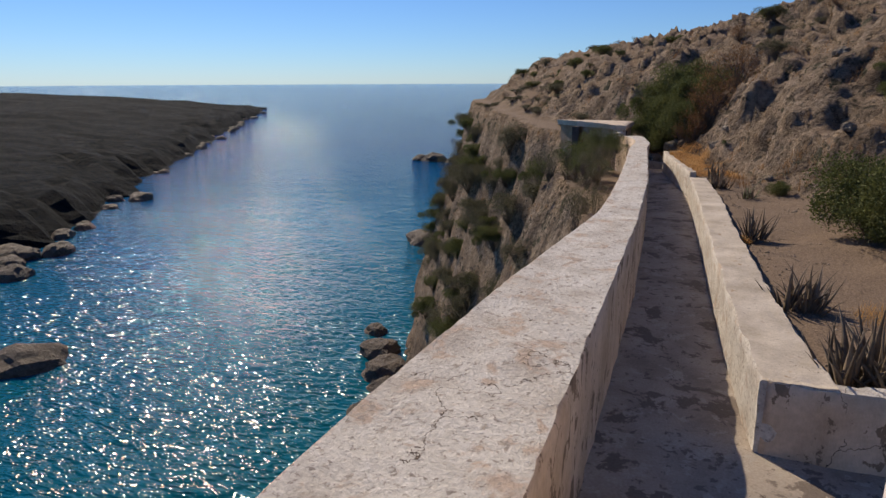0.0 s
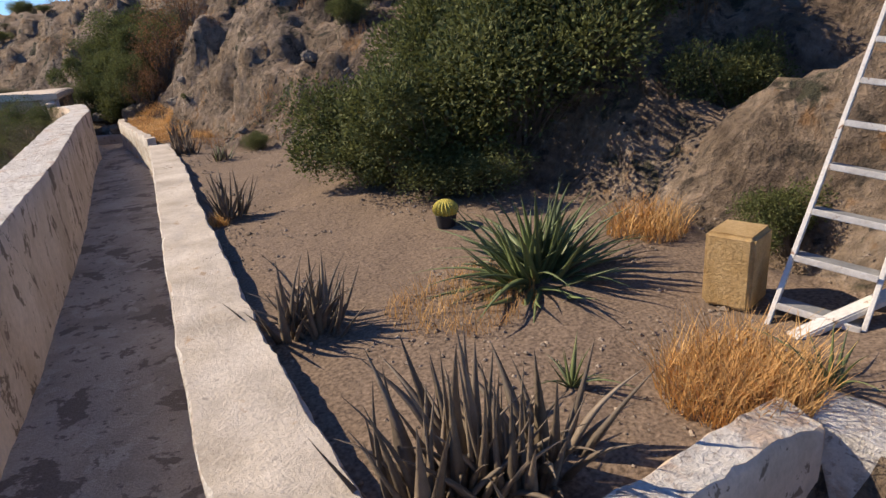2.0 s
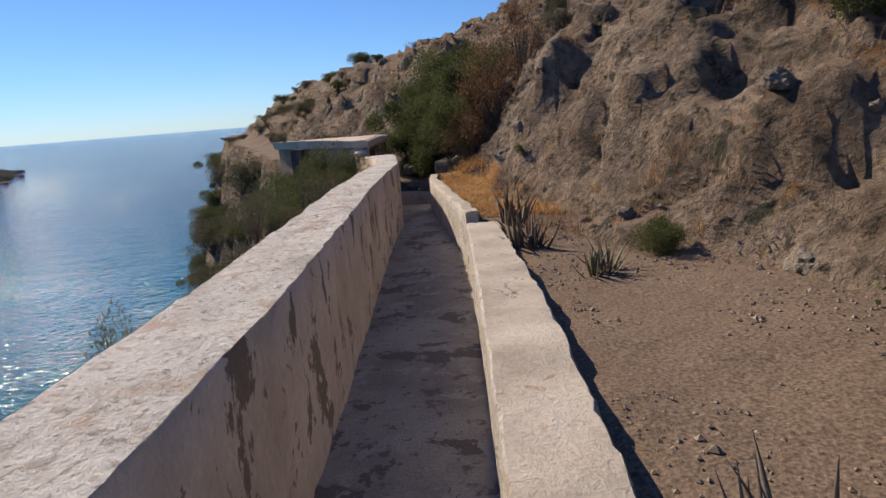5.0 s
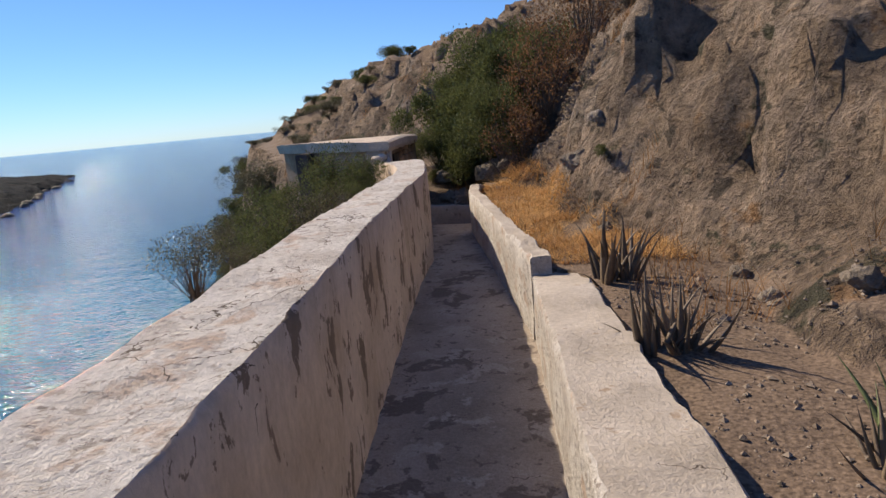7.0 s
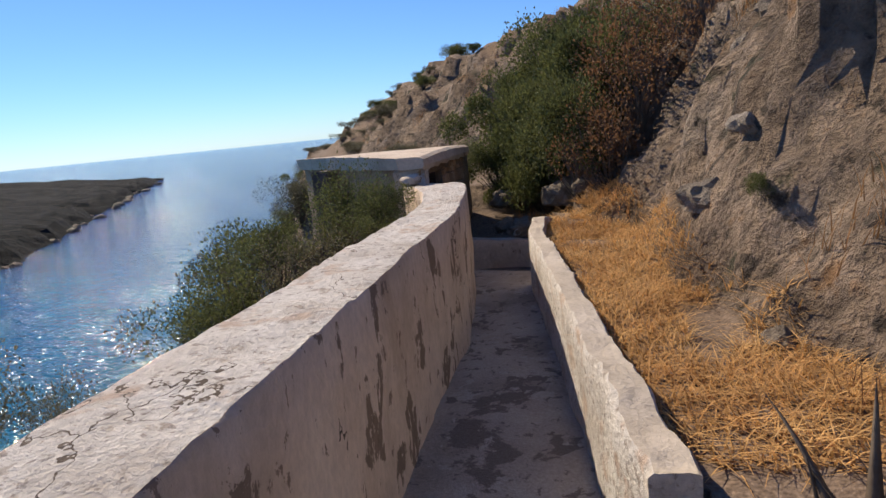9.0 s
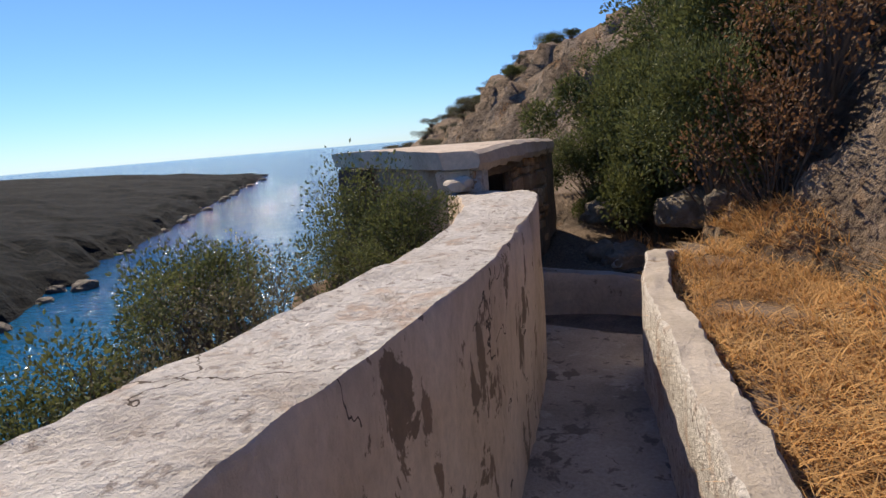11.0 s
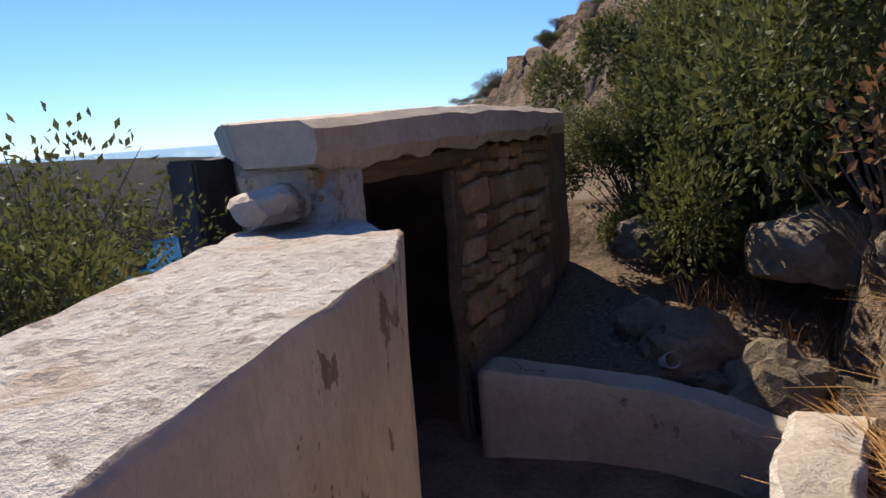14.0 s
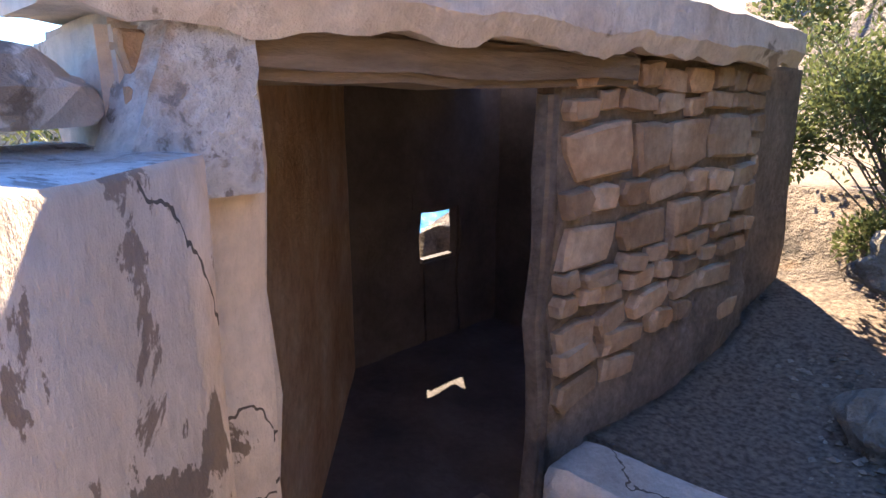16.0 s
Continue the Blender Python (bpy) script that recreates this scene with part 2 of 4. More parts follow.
def sea_material():
    m = bpy.data.materials.new("sea_water")
    m.use_nodes = True
    t = m.node_tree
    b = t.nodes["Principled BSDF"]
    b.inputs["Roughness"].default_value = 0.08
    b.inputs["Specular IOR Level"].default_value = 0.36
    b.inputs["IOR"].default_value = 1.33
    geo = t.nodes.new("ShaderNodeNewGeometry")
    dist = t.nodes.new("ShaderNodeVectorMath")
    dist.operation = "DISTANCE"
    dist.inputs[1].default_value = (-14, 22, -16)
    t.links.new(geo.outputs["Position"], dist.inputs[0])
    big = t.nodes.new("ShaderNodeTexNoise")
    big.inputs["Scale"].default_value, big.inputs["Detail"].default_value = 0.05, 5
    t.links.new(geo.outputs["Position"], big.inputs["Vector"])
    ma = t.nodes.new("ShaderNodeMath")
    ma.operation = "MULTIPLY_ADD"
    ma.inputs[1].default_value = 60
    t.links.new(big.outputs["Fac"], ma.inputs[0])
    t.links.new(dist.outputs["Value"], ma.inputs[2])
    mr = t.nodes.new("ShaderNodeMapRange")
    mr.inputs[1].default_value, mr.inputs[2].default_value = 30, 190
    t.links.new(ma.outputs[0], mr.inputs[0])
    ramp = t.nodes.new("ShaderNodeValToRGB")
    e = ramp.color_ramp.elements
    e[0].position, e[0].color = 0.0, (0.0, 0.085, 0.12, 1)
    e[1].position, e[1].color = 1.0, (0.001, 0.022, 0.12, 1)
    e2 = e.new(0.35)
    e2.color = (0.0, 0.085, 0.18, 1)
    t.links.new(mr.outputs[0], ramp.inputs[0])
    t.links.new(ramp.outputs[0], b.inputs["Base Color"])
    # the bright horizon's reflection is faded with distance, standing in for waves' slopes
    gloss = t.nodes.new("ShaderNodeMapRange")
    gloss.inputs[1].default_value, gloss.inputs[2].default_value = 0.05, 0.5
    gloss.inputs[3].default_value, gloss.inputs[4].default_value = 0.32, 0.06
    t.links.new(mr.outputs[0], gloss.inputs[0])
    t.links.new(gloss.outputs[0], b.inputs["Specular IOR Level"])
    prev = None
    for sc, st, di in ((0.12, 0.6, 0.8), (0.85, 1.0, 0.36)):
        n = t.nodes.new("ShaderNodeTexNoise")
        n.inputs["Scale"].default_value, n.inputs["Detail"].default_value, n.inputs["Roughness"].default_value = sc, 2.0, 0.6
        mp = t.nodes.new("ShaderNodeMapping")
        mp.inputs["Rotation"].default_value, mp.inputs["Scale"].default_value = (0, 0, 0.7), (1, 2.2, 1)
        t.links.new(geo.outputs["Position"], mp.inputs[0])
        t.links.new(mp.outputs[0], n.inputs["Vector"])
        bp = t.nodes.new("ShaderNodeBump")
        bp.inputs["Strength"].default_value, bp.inputs["Distance"].default_value = st, di
        t.links.new(n.outputs["Fac"], bp.inputs["Height"])
        if prev:
            t.links.new(prev.outputs[0], bp.inputs["Normal"])
        prev = bp
    t.links.new(prev.outputs[0], b.inputs["Normal"])
    return m


M_SEA = sea_material()


# ---- building helpers ----
def mesh_of(name, verts, faces, mat, smooth=False):
    me = bpy.data.meshes.new(name)
    me.from_pydata([tuple(v) for v in verts], [], faces)
    me.materials.append(mat)
    if smooth:
        me.polygons.foreach_set("use_smooth", [True] * len(me.polygons))
    me.update()
    return me


def thing(name, me, label, category, group="", kind=""):
    return tagged(new(name, me), label, category, group, kind)


def piece(name, me, parent, label=""):
    ob = new(name, me)
    ob.parent = parent
    if label:
        ob["label"] = label
    return ob


def fnoise(x, y, z=0.0, oct=4):
    return noise.fractal(Vector((x, y, z)), 1.0, 2.0, oct)


def lerp(table, y):
    ys = [r[0] for r in table]
    return [float(np.interp(y, ys, [r[i] for r in table])) for i in range(1, len(table[0]))]


def box_bm(sx, sy, sz, bevel=0.01, seg=2):
    bm = bmesh.new()
    bmesh.ops.create_cube(bm, size=1, matrix=Matrix.Diagonal((sx, sy, sz, 1)))
    if bevel:
        bmesh.ops.bevel(bm, geom=bm.edges[:], offset=bevel, segments=seg, affect="EDGES")
    return bm


def bm_mesh(name, bm, mat, smooth=False):
    me = bpy.data.meshes.new(name)
    bm.to_mesh(me)
    bm.free()
    me.materials.append(mat)
    if smooth:
        me.polygons.foreach_set("use_smooth", [True] * len(me.polygons))
    return me


def sweep(name, table, y0, y1, step, mat_face, mat_top, bulge=0.012, axis="y", radius=0.012):
    """A masonry wall along y (or x): rows of along, inner, outer, top, bottom; chipped arrises, uneven faces."""
    n = max(2, int((y1 - y0) / step) + 1)
    verts, faces, mats = [], [], []
    strips = (9, 9, 5)
    for i in range(n):
        a = y0 + (y1 - y0) * i / (n - 1)
        xi, xo, zt, zb = lerp(table, a)
        s = 1 if xo > xi else -1
        ci = radius * (0.6 + 1.6 * max(0, fnoise(a * 5, xi, 1.0))) + 0.02 * max(0, fnoise(a * 1.7, 2.0) - 0.25)
        co = radius * (0.6 + 1.6 * max(0, fnoise(a * 5, xo, 5.0)))
        rows = ([(xi, zb + (zt - ci - zb) * k / 7) for k in range(8)] + [(xi + s * ci, zt)],
                [(xi + s * (ci + (abs(xo - xi) - ci - co) * k / 8), zt) for k in range(9)],
                [(xo - s * co, zt), (xo, zt - co)] + [(xo, zt - co - (zt - co - zb) * k / 3) for k in (1, 2, 3)])
        for row in rows:
            for x, z in row:
                e = bulge * (fnoise(x * 3 + 7, a * 3, z * 3) + 0.6 * fnoise(x * 14, a * 14, z * 14))
                verts.append((x + e * 0.8, a, z + e) if axis == "y" else (a, x + e * 0.8, z + e))
    k = sum(strips)
    off = 0
    for m, cnt in enumerate(strips):
        for i in range(n - 1):
            for j in range(off, off + cnt - 1):
                faces.append((i * k + j, i * k + j + 1, (i + 1) * k + j + 1, (i + 1) * k + j))
                mats.append(1 if m == 1 else 0)
        off += cnt
    flip = (lerp(table, y0)[1] < lerp(table, y0)[0]) != (axis == "x")
    faces = [f[::-1] if flip else f for f in faces]
    faces += [tuple(range(k)), tuple(range((n - 1) * k, n * k))]
    mats += [0, 0]
    me = mesh_of(name, verts, faces, mat_face)
    me.materials.append(mat_top)
    me.polygons.foreach_set("material_index", mats)
    me.polygons.foreach_set("use_smooth", [True] * (len(mats) - 2) + [False] * 2)
    return me


def resample(pts, n):
    p = np.array(pts)
    d = np.concatenate([[0], np.cumsum(np.hypot(*np.diff(p, axis=0).T))])
    s = np.linspace(0, d[-1], n)
    return list(zip(np.interp(s, d, p[:, 0]), np.interp(s, d, p[:, 1])))


# ---- plan: y, inner face, outer face, top, bottom ----
LEFT = [(-5, 2.2, 1.3, 0.93, -0.8), (-1.35, 2.19, 1.33, 0.93, -0.8), (0.75, 2.15, 1.43, 0.92, -0.8), (3.4, 2.10, 1.64, 0.90, -0.8), (4.3, 2.05, 1.62, 0.89, -0.8),
        (6.1, 1.97, 1.54, 0.89, -0.8), (8.0, 1.82, 1.41, 0.89, -0.8), (9.4, 1.69, 1.30, 0.89, -0.8), (11.4, 1.53, 1.15, 0.86, -0.8),
        (12.4, 1.50, 1.16, 0.86, -0.8), (12.95, 1.42, 1.11, 0.87, -0.8), (13.6, 1.315, 0.93, 0.87, -0.8), (14.15, 1.18, 0.70, 0.87, -0.8), (14.45, 1.0, 0.5, 0.85, -0.8), (14.72, 0.72, 0.42, 0.84, -0.8)]
RIGHT = [(0.46, 3.12, 3.55, 0.51, -0.3), (1.95, 2.99, 3.37, 0.51, -0.3), (3.7, 2.88, 3.24, 0.51, -0.3), (5.4, 2.78, 3.12, 0.50, -0.3), (7.2, 2.67, 3.03, 0.49, -0.3), (9.76, 2.50, 2.80, 0.46, -0.3), (10.12, 2.48, 2.75, 0.40, -0.3)]
CURB = [(10.08, 2.475, 2.60, 0.52, -0.3), (10.7, 2.36, 2.49, 0.52, -0.3), (12.25, 2.06, 2.19, 0.50, -0.3), (13.6, 1.78, 1.90, 0.50, -0.6), (14.4, 1.73, 1.86, 0.49, -0.6), (14.75, 1.76, 1.92, 0.42, -0.6)]
FOOT = [(-12, 6.6), (-2, 6.2), (1, 5.9), (3, 6.1), (5, 5.3), (7, 4.85), (8.1, 4.35), (9.1, 3.75), (9.85, 3.5), (11.2, 3.05), (12.3, 2.72), (13, 2.68), (14.2, 2.55), (15.5, 2.1), (17, 1.9), (19, 0.9), (22, -2.2), (30, -7.2), (46, -13.9), (55, -14), (95, -20)]
EDGE = [(-12, 0.9), (0, 0.9), (5, 1.1), (9, 0.7), (11, 0.0), (13, -0.9), (15, -1.25), (17, -1.3), (19, -1.8), (22, -3.9), (30, -8.2), (46, -14.8), (55, -15.5), (95, -22)]


def rights(y):
    return (lerp(RIGHT, y)[1] - 0.12) if y < 10.1 else (lerp(CURB, y)[1] - 0.05)


def height(x, y):
    foot, edge = lerp(FOOT, y)[0], lerp(EDGE, y)[0]
    far = min(1.0, max(0.0, (y - 14) / 20))
    base = 0.38 if y < 10 else 0.38 + 0.0 * y
    if 10 <= y < 17:
        base = 0.40
    base = base + far * 0.5
    if y < 14.9:
        li = lerp(LEFT, y)[1] + 0.15
        ri = rights(y)
        if li < x < ri:
            return -0.32
        if x <= li:
            base = -0.15
        elif y < 0.5:
            if x < 5.0 or y < -0.2:
                return -0.12
    elif y < 15.62 and 0.3 < x < 1.9:
        return -0.42
    elif y < 17.4 and -1.6 < x < foot:
        base = 0.03 + 0.15 * max(0, y - 16.2)
    if -1.0 < x < 0.58 and 14.9 < y < 17.0:
        return -0.8
    d = x - foot
    z = base
    z += 0.05 * fnoise(x * 0.9, y * 0.9) + 0.012 * fnoise(x * 5, y * 5)
    if y < 10.2 and d < 0 and x > 3:
        z += 0.05 * max(0, x - 3.6)
    if d > -0.4:
        dd = d + 0.35 * fnoise(x * 0.7 + 3, y * 0.7)
        if dd > 0:
            s1 = float(np.interp(y, [9.2, 11.2, 14.5, 16.5], [1.1, 1.9, 1.9, 1.1])) * (1 - far) + float(np.interp(y, [20, 34, 46], [0.50, 0.46, 0.66])) * far
            k1 = 0.9 * (1 - far) + 4.2 * far
            z += s1 * min(dd, k1) + (0.50 * (1 - far) + 0.18 * far) * max(0, dd - k1)
            amp = min(1.0, dd / 1.0)
            big = 1 - abs(fnoise(x * 0.45, y * 0.45, 2.0, 5))
            z += amp * (0.75 * (big - 0.8) * (1 + far) + (0.16 + 0.18 * far) * fnoise(x * 1.6, y * 1.6, 5.0, 4) + (0.04 + 0.07 * far) * fnoise(x * 6, y * 6, 1.0, 3))
    if x < edge:
        e = edge - x + 0.5 * fnoise(y * 0.6, x * 0.3, 9)
        if e > 0:
            steep = 2.6 * (1 - far) + 3.2 * far
            z -= steep * e * (1 + 0.1 * fnoise(x * 0.3, y * 0.3)) - 0.5 * min(1, e) * fnoise(x * 0.9, y * 0.9, 4, 5)
    return max(z, -19.0)


def graded(parts):
    out = []
    for a, b, s in parts:
        out += list(np.arange(a, b - 1e-6, s))
    return out + [parts[-1][1]]


XS = graded([(-60, -24, 2.0), (-24, -4, 0.4), (-4, 0, 0.2), (0, 7.5, 0.085), (7.5, 14, 0.22), (14, 30, 0.6), (30, 70, 3)])
YS = graded([(-12, -1, 0.5), (-1, 4, 0.16), (4, 17, 0.1), (17, 30, 0.25), (30, 60, 0.45), (60, 95, 2)])


def craggy(x, y):
    """A ground point, pushed out of the slope by lumps, clefts and pits where it is rock."""
    z = height(x, y)
    d = x - lerp(FOOT, y)[0]
    if d < -0.1 or y > 60 or x > 16:
        return (x, y, z)
    amp = min(1.0, (d + 0.1) / 0.6) * (1.0 if y < 18 else 1.7)
    p = Vector((x, y, z))
    q = p + 0.25 * Vector((fnoise(x * 1.3, y * 1.3, z * 1.3), fnoise(x * 1.3 + 9, y * 1.3, z * 1.3), fnoise(x * 1.3, y * 1.3 + 9, z * 1.3)))
    lump = noise.voronoi(q * 1.25)[0]
    mid = noise.voronoi(q * 3.4)[0]
    e = 0.20 * (0.35 - lump[0]) + 0.10 * min(0.30, lump[1] - lump[0]) + 0.10 * (0.3 - mid[0]) + 0.075 * fnoise(x * 5, y * 5, z * 5)
    pit = fnoise(x * 1.1, y * 1.1, z * 1.1 + 40)
    e -= 0.45 * max(0.0, pit - 0.38)
    e *= amp
    return (x - 0.80 * e, y - 0.25 * e, z + 0.5 * e)


gv = [craggy(x, y) for y in YS for x in XS]
nx = len(XS)
gf = [(j * nx + i, j * nx + i + 1, (j + 1) * nx + i + 1, (j + 1) * nx + i) for j in range(len(YS) - 1) for i in range(nx - 1)]
thing("ground", mesh_of("ground", gv, gf, M_GROUND, True), "rocky hillside and gravelly garden soil above the sea cliff", "ground", kind="structure")

# sea out to the horizon
R = 4500
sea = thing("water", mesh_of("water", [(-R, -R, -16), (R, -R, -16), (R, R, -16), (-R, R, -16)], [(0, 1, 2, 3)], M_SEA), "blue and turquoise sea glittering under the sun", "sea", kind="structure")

# far headland: low scrubby spit with a rocky shore
SHORE = [(-40, -55), (35, -60), (54, -73), (95, -100), (180, -157), (300, -235), (405, -304)]
hv, hf = [], []
HY = list(np.linspace(-40, 130, 70)) + list(np.linspace(134, 412, 60))
HD = [0, 1, 2, 3.5, 5, 7, 9, 12, 16, 21, 27, 35, 45, 58, 75, 95, 120, 150, 190, 240, 300]
for y in HY:
    x0 = float(np.interp(y, [s[0] for s in SHORE], [s[1] for s in SHORE]))
    for d in HD:
        taper = min(1.0, max(0.0, (412 - y) / 120)) ** 0.7
        rag = 5 * fnoise(y * 0.06, 3.0) + 2.5 * fnoise(y * 0.25, 8.0)
        z = -16.8 + taper * (3.2 * min(1, d / 6) + 11.0 * (1 - math.exp(-d / 85))) + 1.1 * min(1, d / 10) * fnoise(x0 * 0.05 + d * 0.05, y * 0.05, 0, 5)
        z += 0.8 * min(1, d / 4) * fnoise(d * 0.4, y * 0.4, 3) + 0.5 * fnoise(d * 1.3, y * 1.3, 6)
        hv.append((x0 - d + rag, y, z if d > 0 else -17.5))
k = len(HD)
hf = [(j * k + i, j * k + i + 1, (j + 1) * k + i + 1, (j + 1) * k + i) for j in range(len(HY) - 1) for i in range(k - 1)]
thing("backdrop", mesh_of("backdrop", hv, [f[::-1] for f in hf], M_HEAD), "low scrub-covered headland, darkened and blued by painted haze, with a rocky shore", "headland", kind="structure")


def rock_mesh(seed, mat, sub=3, rough=0.3):
    bm = bmesh.new()
    bmesh.ops.create_icosphere(bm, subdivisions=sub, radius=1)
    for v in bm.verts:
        c = v.co.copy()
        f = 1 + rough * noise.fractal(c * 1.1 + Vector((seed * 7, 0, 0)), 1, 2, 4) - 0.35 * rough * abs(noise.noise(c * 2.6 + Vector((0, seed * 5, 0))))
        v.co = c * f
        v.co.z = max(v.co.z, -0.45)
    return bm_mesh("rock", bm, mat)


WET = [rock_mesh(i + 11, M_DRIFT) for i in range(3)]
rnd = random.Random(5)


def put_rock(me, x, y, z, s, flat=0.7, name="rock", label="weathered limestone boulder on the hillside", group=""):
    ob = thing(name, me, label, "rock", group)
    ob.matrix_world = Matrix.LocRotScale((x, y, z), Euler((rnd.uniform(-.2, .2), rnd.uniform(-.2, .2), rnd.uniform(0, 6))), (s, s * rnd.uniform(.7, 1.1), s * flat))
    return ob


for x, y, s in ((-26.5, 63, 2.3), (-38, 22.5, 2.2), (-41, 21, 1.3), (-56, 136, 3.2), (-60, 137, 2.2), (-51, 135, 2.0), (-17, 33, 1.6), (-15, 30, 1.9), (-13.5, 25, 1.4), (-19, 36, 1.1), (-14, 28, 1.2)):
    put_rock(WET[rnd.randrange(3)], x, y, -16.1, s, 0.62, label="wet brown rock standing in the sea", group="sea rocks")
for i in range(46):
    y = rnd.uniform(20, 330) if i > 14 else rnd.uniform(15, 90)
    x0 = float(np.interp(y, [s[0] for s in SHORE], [s[1] for s in SHORE]))
    put_rock(WET[i % 3], x0 + 5 * fnoise(y * 0.06, 3.0) + 2.5 * fnoise(y * 0.25, 8.0) + rnd.uniform(-2, 3), y, -16.2, rnd.uniform(0.7, 2.2), 0.7, label="dark rock along the headland shore", group="shore rocks")

# ---- walls and floors ----
thing("wall_left", sweep("wall_left", LEFT, -5, 14.72, 0.055, M_FACE, M_CAP, 0.016), "thick plastered parapet wall with a flaking whitewashed top", "parapet", kind="structure")
thing("wall_right", sweep("wall_right", RIGHT, 0.46, 10.12, 0.06, M_CAP, M_RCAP, 0.012), "low whitewashed garden wall with a broad worn coping", "wall", kind="structure")
thing("wall_curb", sweep("wall_curb", CURB, 10.08, 14.75, 0.05, M_CAP, M_RCAP, 0.016), "thin whitewashed curb wall holding back dry grass", "wall", kind="structure")
FRONT = [(3.13, 0.455, 0.60, 0.505, -0.3), (3.6, 0.44, 0.58, 0.50, -0.3), (4.3, 0.48, 0.63, 0.50, -0.3), (4.92, 0.56, 0.74, 0.50, -0.3)]
thing("wall_planter", sweep("wall_planter", FRONT, 3.16, 4.92, 0.05, M_FACE, M_CAP, 0.016, axis="x"), "cracked cream plaster planter wall with a chipped white edge", "wall", kind="structure")
SIDE = [(0, 0.0, 0.26, 0.47, -0.3), (1.8, 0.0, 0.26, 0.44, -0.3)]
side = thing("wall_side", sweep("wall_side", SIDE, 0, 1.8, 0.05, M_CAP, M_CAP, 0.03), "peeling white garden wall with bare brick", "wall", kind="structure")
side.matrix_world = pose(4.93, 0.62, 0, 0, 0, -155)
side.scale.x = -1
brick = bm_mesh("brick", box_bm(0.05, 0.2, 0.055, 0.008, 1), M_BRICK)
for yy, zz in ((0.35, 0.40), (0.58, 0.40), (0.83, 0.39), (0.5, 0.33), (0.95, 0.22), (0.25, 0.15)):
    piece("brick", brick, side).location = (-0.012, yy, zz)
PLANTER = [(0.70, 15.42, 15.58, 0.12, -0.6), (0.85, 15.46, 15.62, 0.11, -0.6), (1.1, 15.53, 15.68, 0.07, -0.6), (1.35, 15.55, 15.70, 0.06, -0.6), (1.62, 15.50, 15.66, 0.04, -0.6), (1.9, 15.35, 15.5, 0.04, -0.6)]
thing("wall_bed", sweep("wall_bed", PLANTER, 0.70, 1.9, 0.04, M_ROOF, M_RCAP, 0.012, axis="x"), "curved low plaster wall of a planting bed", "wall", kind="structure")

# path slab between the walls, with a worn uneven surface
fv, ff = [], []
FY = list(np.arange(-0.9, 14.43, 0.12))
for y in FY:
    a, b = lerp(LEFT, y)[0] - 0.06, (lerp(RIGHT, y)[0] if 0.46 < y < 10.1 else (lerp(CURB, y)[0] if y >= 10.1 else 6.5)) + 0.06
    skew = 0.30 * max(0, (y - 13.4))
    for i in range(25):
        x = a + (b - a) * i / 24
        fv.append((x, min(y, 14.62 - 0.3 * (x - 0.9)) if y > 14.2 else y, 0.010 * fnoise(x * 1.5, y * 1.5) + 0.003 * fnoise(x * 9, y * 9)))
ff = [(j * 25 + i, j * 25 + i + 1, (j + 1) * 25 + i + 1, (j + 1) * 25 + i) for j in range(len(FY) - 1) for i in range(24)]
thing("floor", mesh_of("floor", fv, ff, M_FLOOR, True), "patched grey concrete path worn into lighter stains", "path", kind="structure")


def slab(name, x0, x1, y0, y1, z0, z1, mat, label, category, bevel=0.012):
    bm = box_bm(x1 - x0, y1 - y0, z1 - z0, bevel)
    ob = thing(name, bm_mesh(name, bm, mat), label, category, kind="structure")
    ob.location = ((x0 + x1) / 2, (y0 + y1) / 2, (z0 + z1) / 2)
    return ob


s = slab("step", 0.72, 1.80, 14.05, 14.44, -0.6, -0.006, M_FLOOR, "concrete step edge at the end of the path", "step")
s.rotation_euler.z = radians(-13)
s = slab("step", 0.72, 1.80, 14.36, 14.76, -0.6, -0.12, M_FLOOR, "worn concrete step going down", "step")
s.rotation_euler.z = radians(-13)
# the darker earth material also stands in for the yard's deep shade
slab("floor_yard", 0.3, 2.0, 14.4, 15.66, -0.5, -0.25, M_MORTAR, "earthen yard before the hut, its shade put into the dark colour", "floor")
for i in range(4):
    slab("step", 2.0, 3.36, -1.25 - 0.42 * (i + 1), -0.9 - 0.42 * i, -0.4, 0.17 * (i + 1), M_FLOOR, "concrete step leading down to the path", "step")
slab("floor_terrace", 2.0, 3.36, -5.0, -2.6, -0.4, 0.68, M_FLOOR, "concrete landing of the house", "floor")
slab("wall_house", 3.32, 3.64, -5.0, -1.32, -0.3, 3.4, M_WHITE, "smooth pale house wall", "wall", 0.03)

# ---- hut ----
HUT = thing("stone_hut", None, "small rubble stone hut with a chipped plaster roof and dark doorway", "hut")
HUT.location = (0.62, 15.5, -0.3)
HM = HUT.location.copy()


def hut_box(name, x0, x1, y0, y1, z0, z1, mat, label="", bevel=0.015):
    bm = box_bm(x1 - x0, y1 - y0, z1 - z0, bevel)
    bmesh.ops.subdivide_edges(bm, edges=[e for e in bm.edges if e.calc_length() > 0.2], cuts=6, use_grid_fill=True)
    c = Vector(((x0 + x1) / 2, (y0 + y1) / 2, (z0 + z1) / 2))
    for v in bm.verts:
        w = v.co + c
        v.co += Vector((1, 1, 1)) * 0.014 * noise.fractal(w * 4, 1, 2, 3)
    ob = piece(name, bm_mesh(name, bm, mat), HUT, label)
    ob.location = c - HM
    return ob


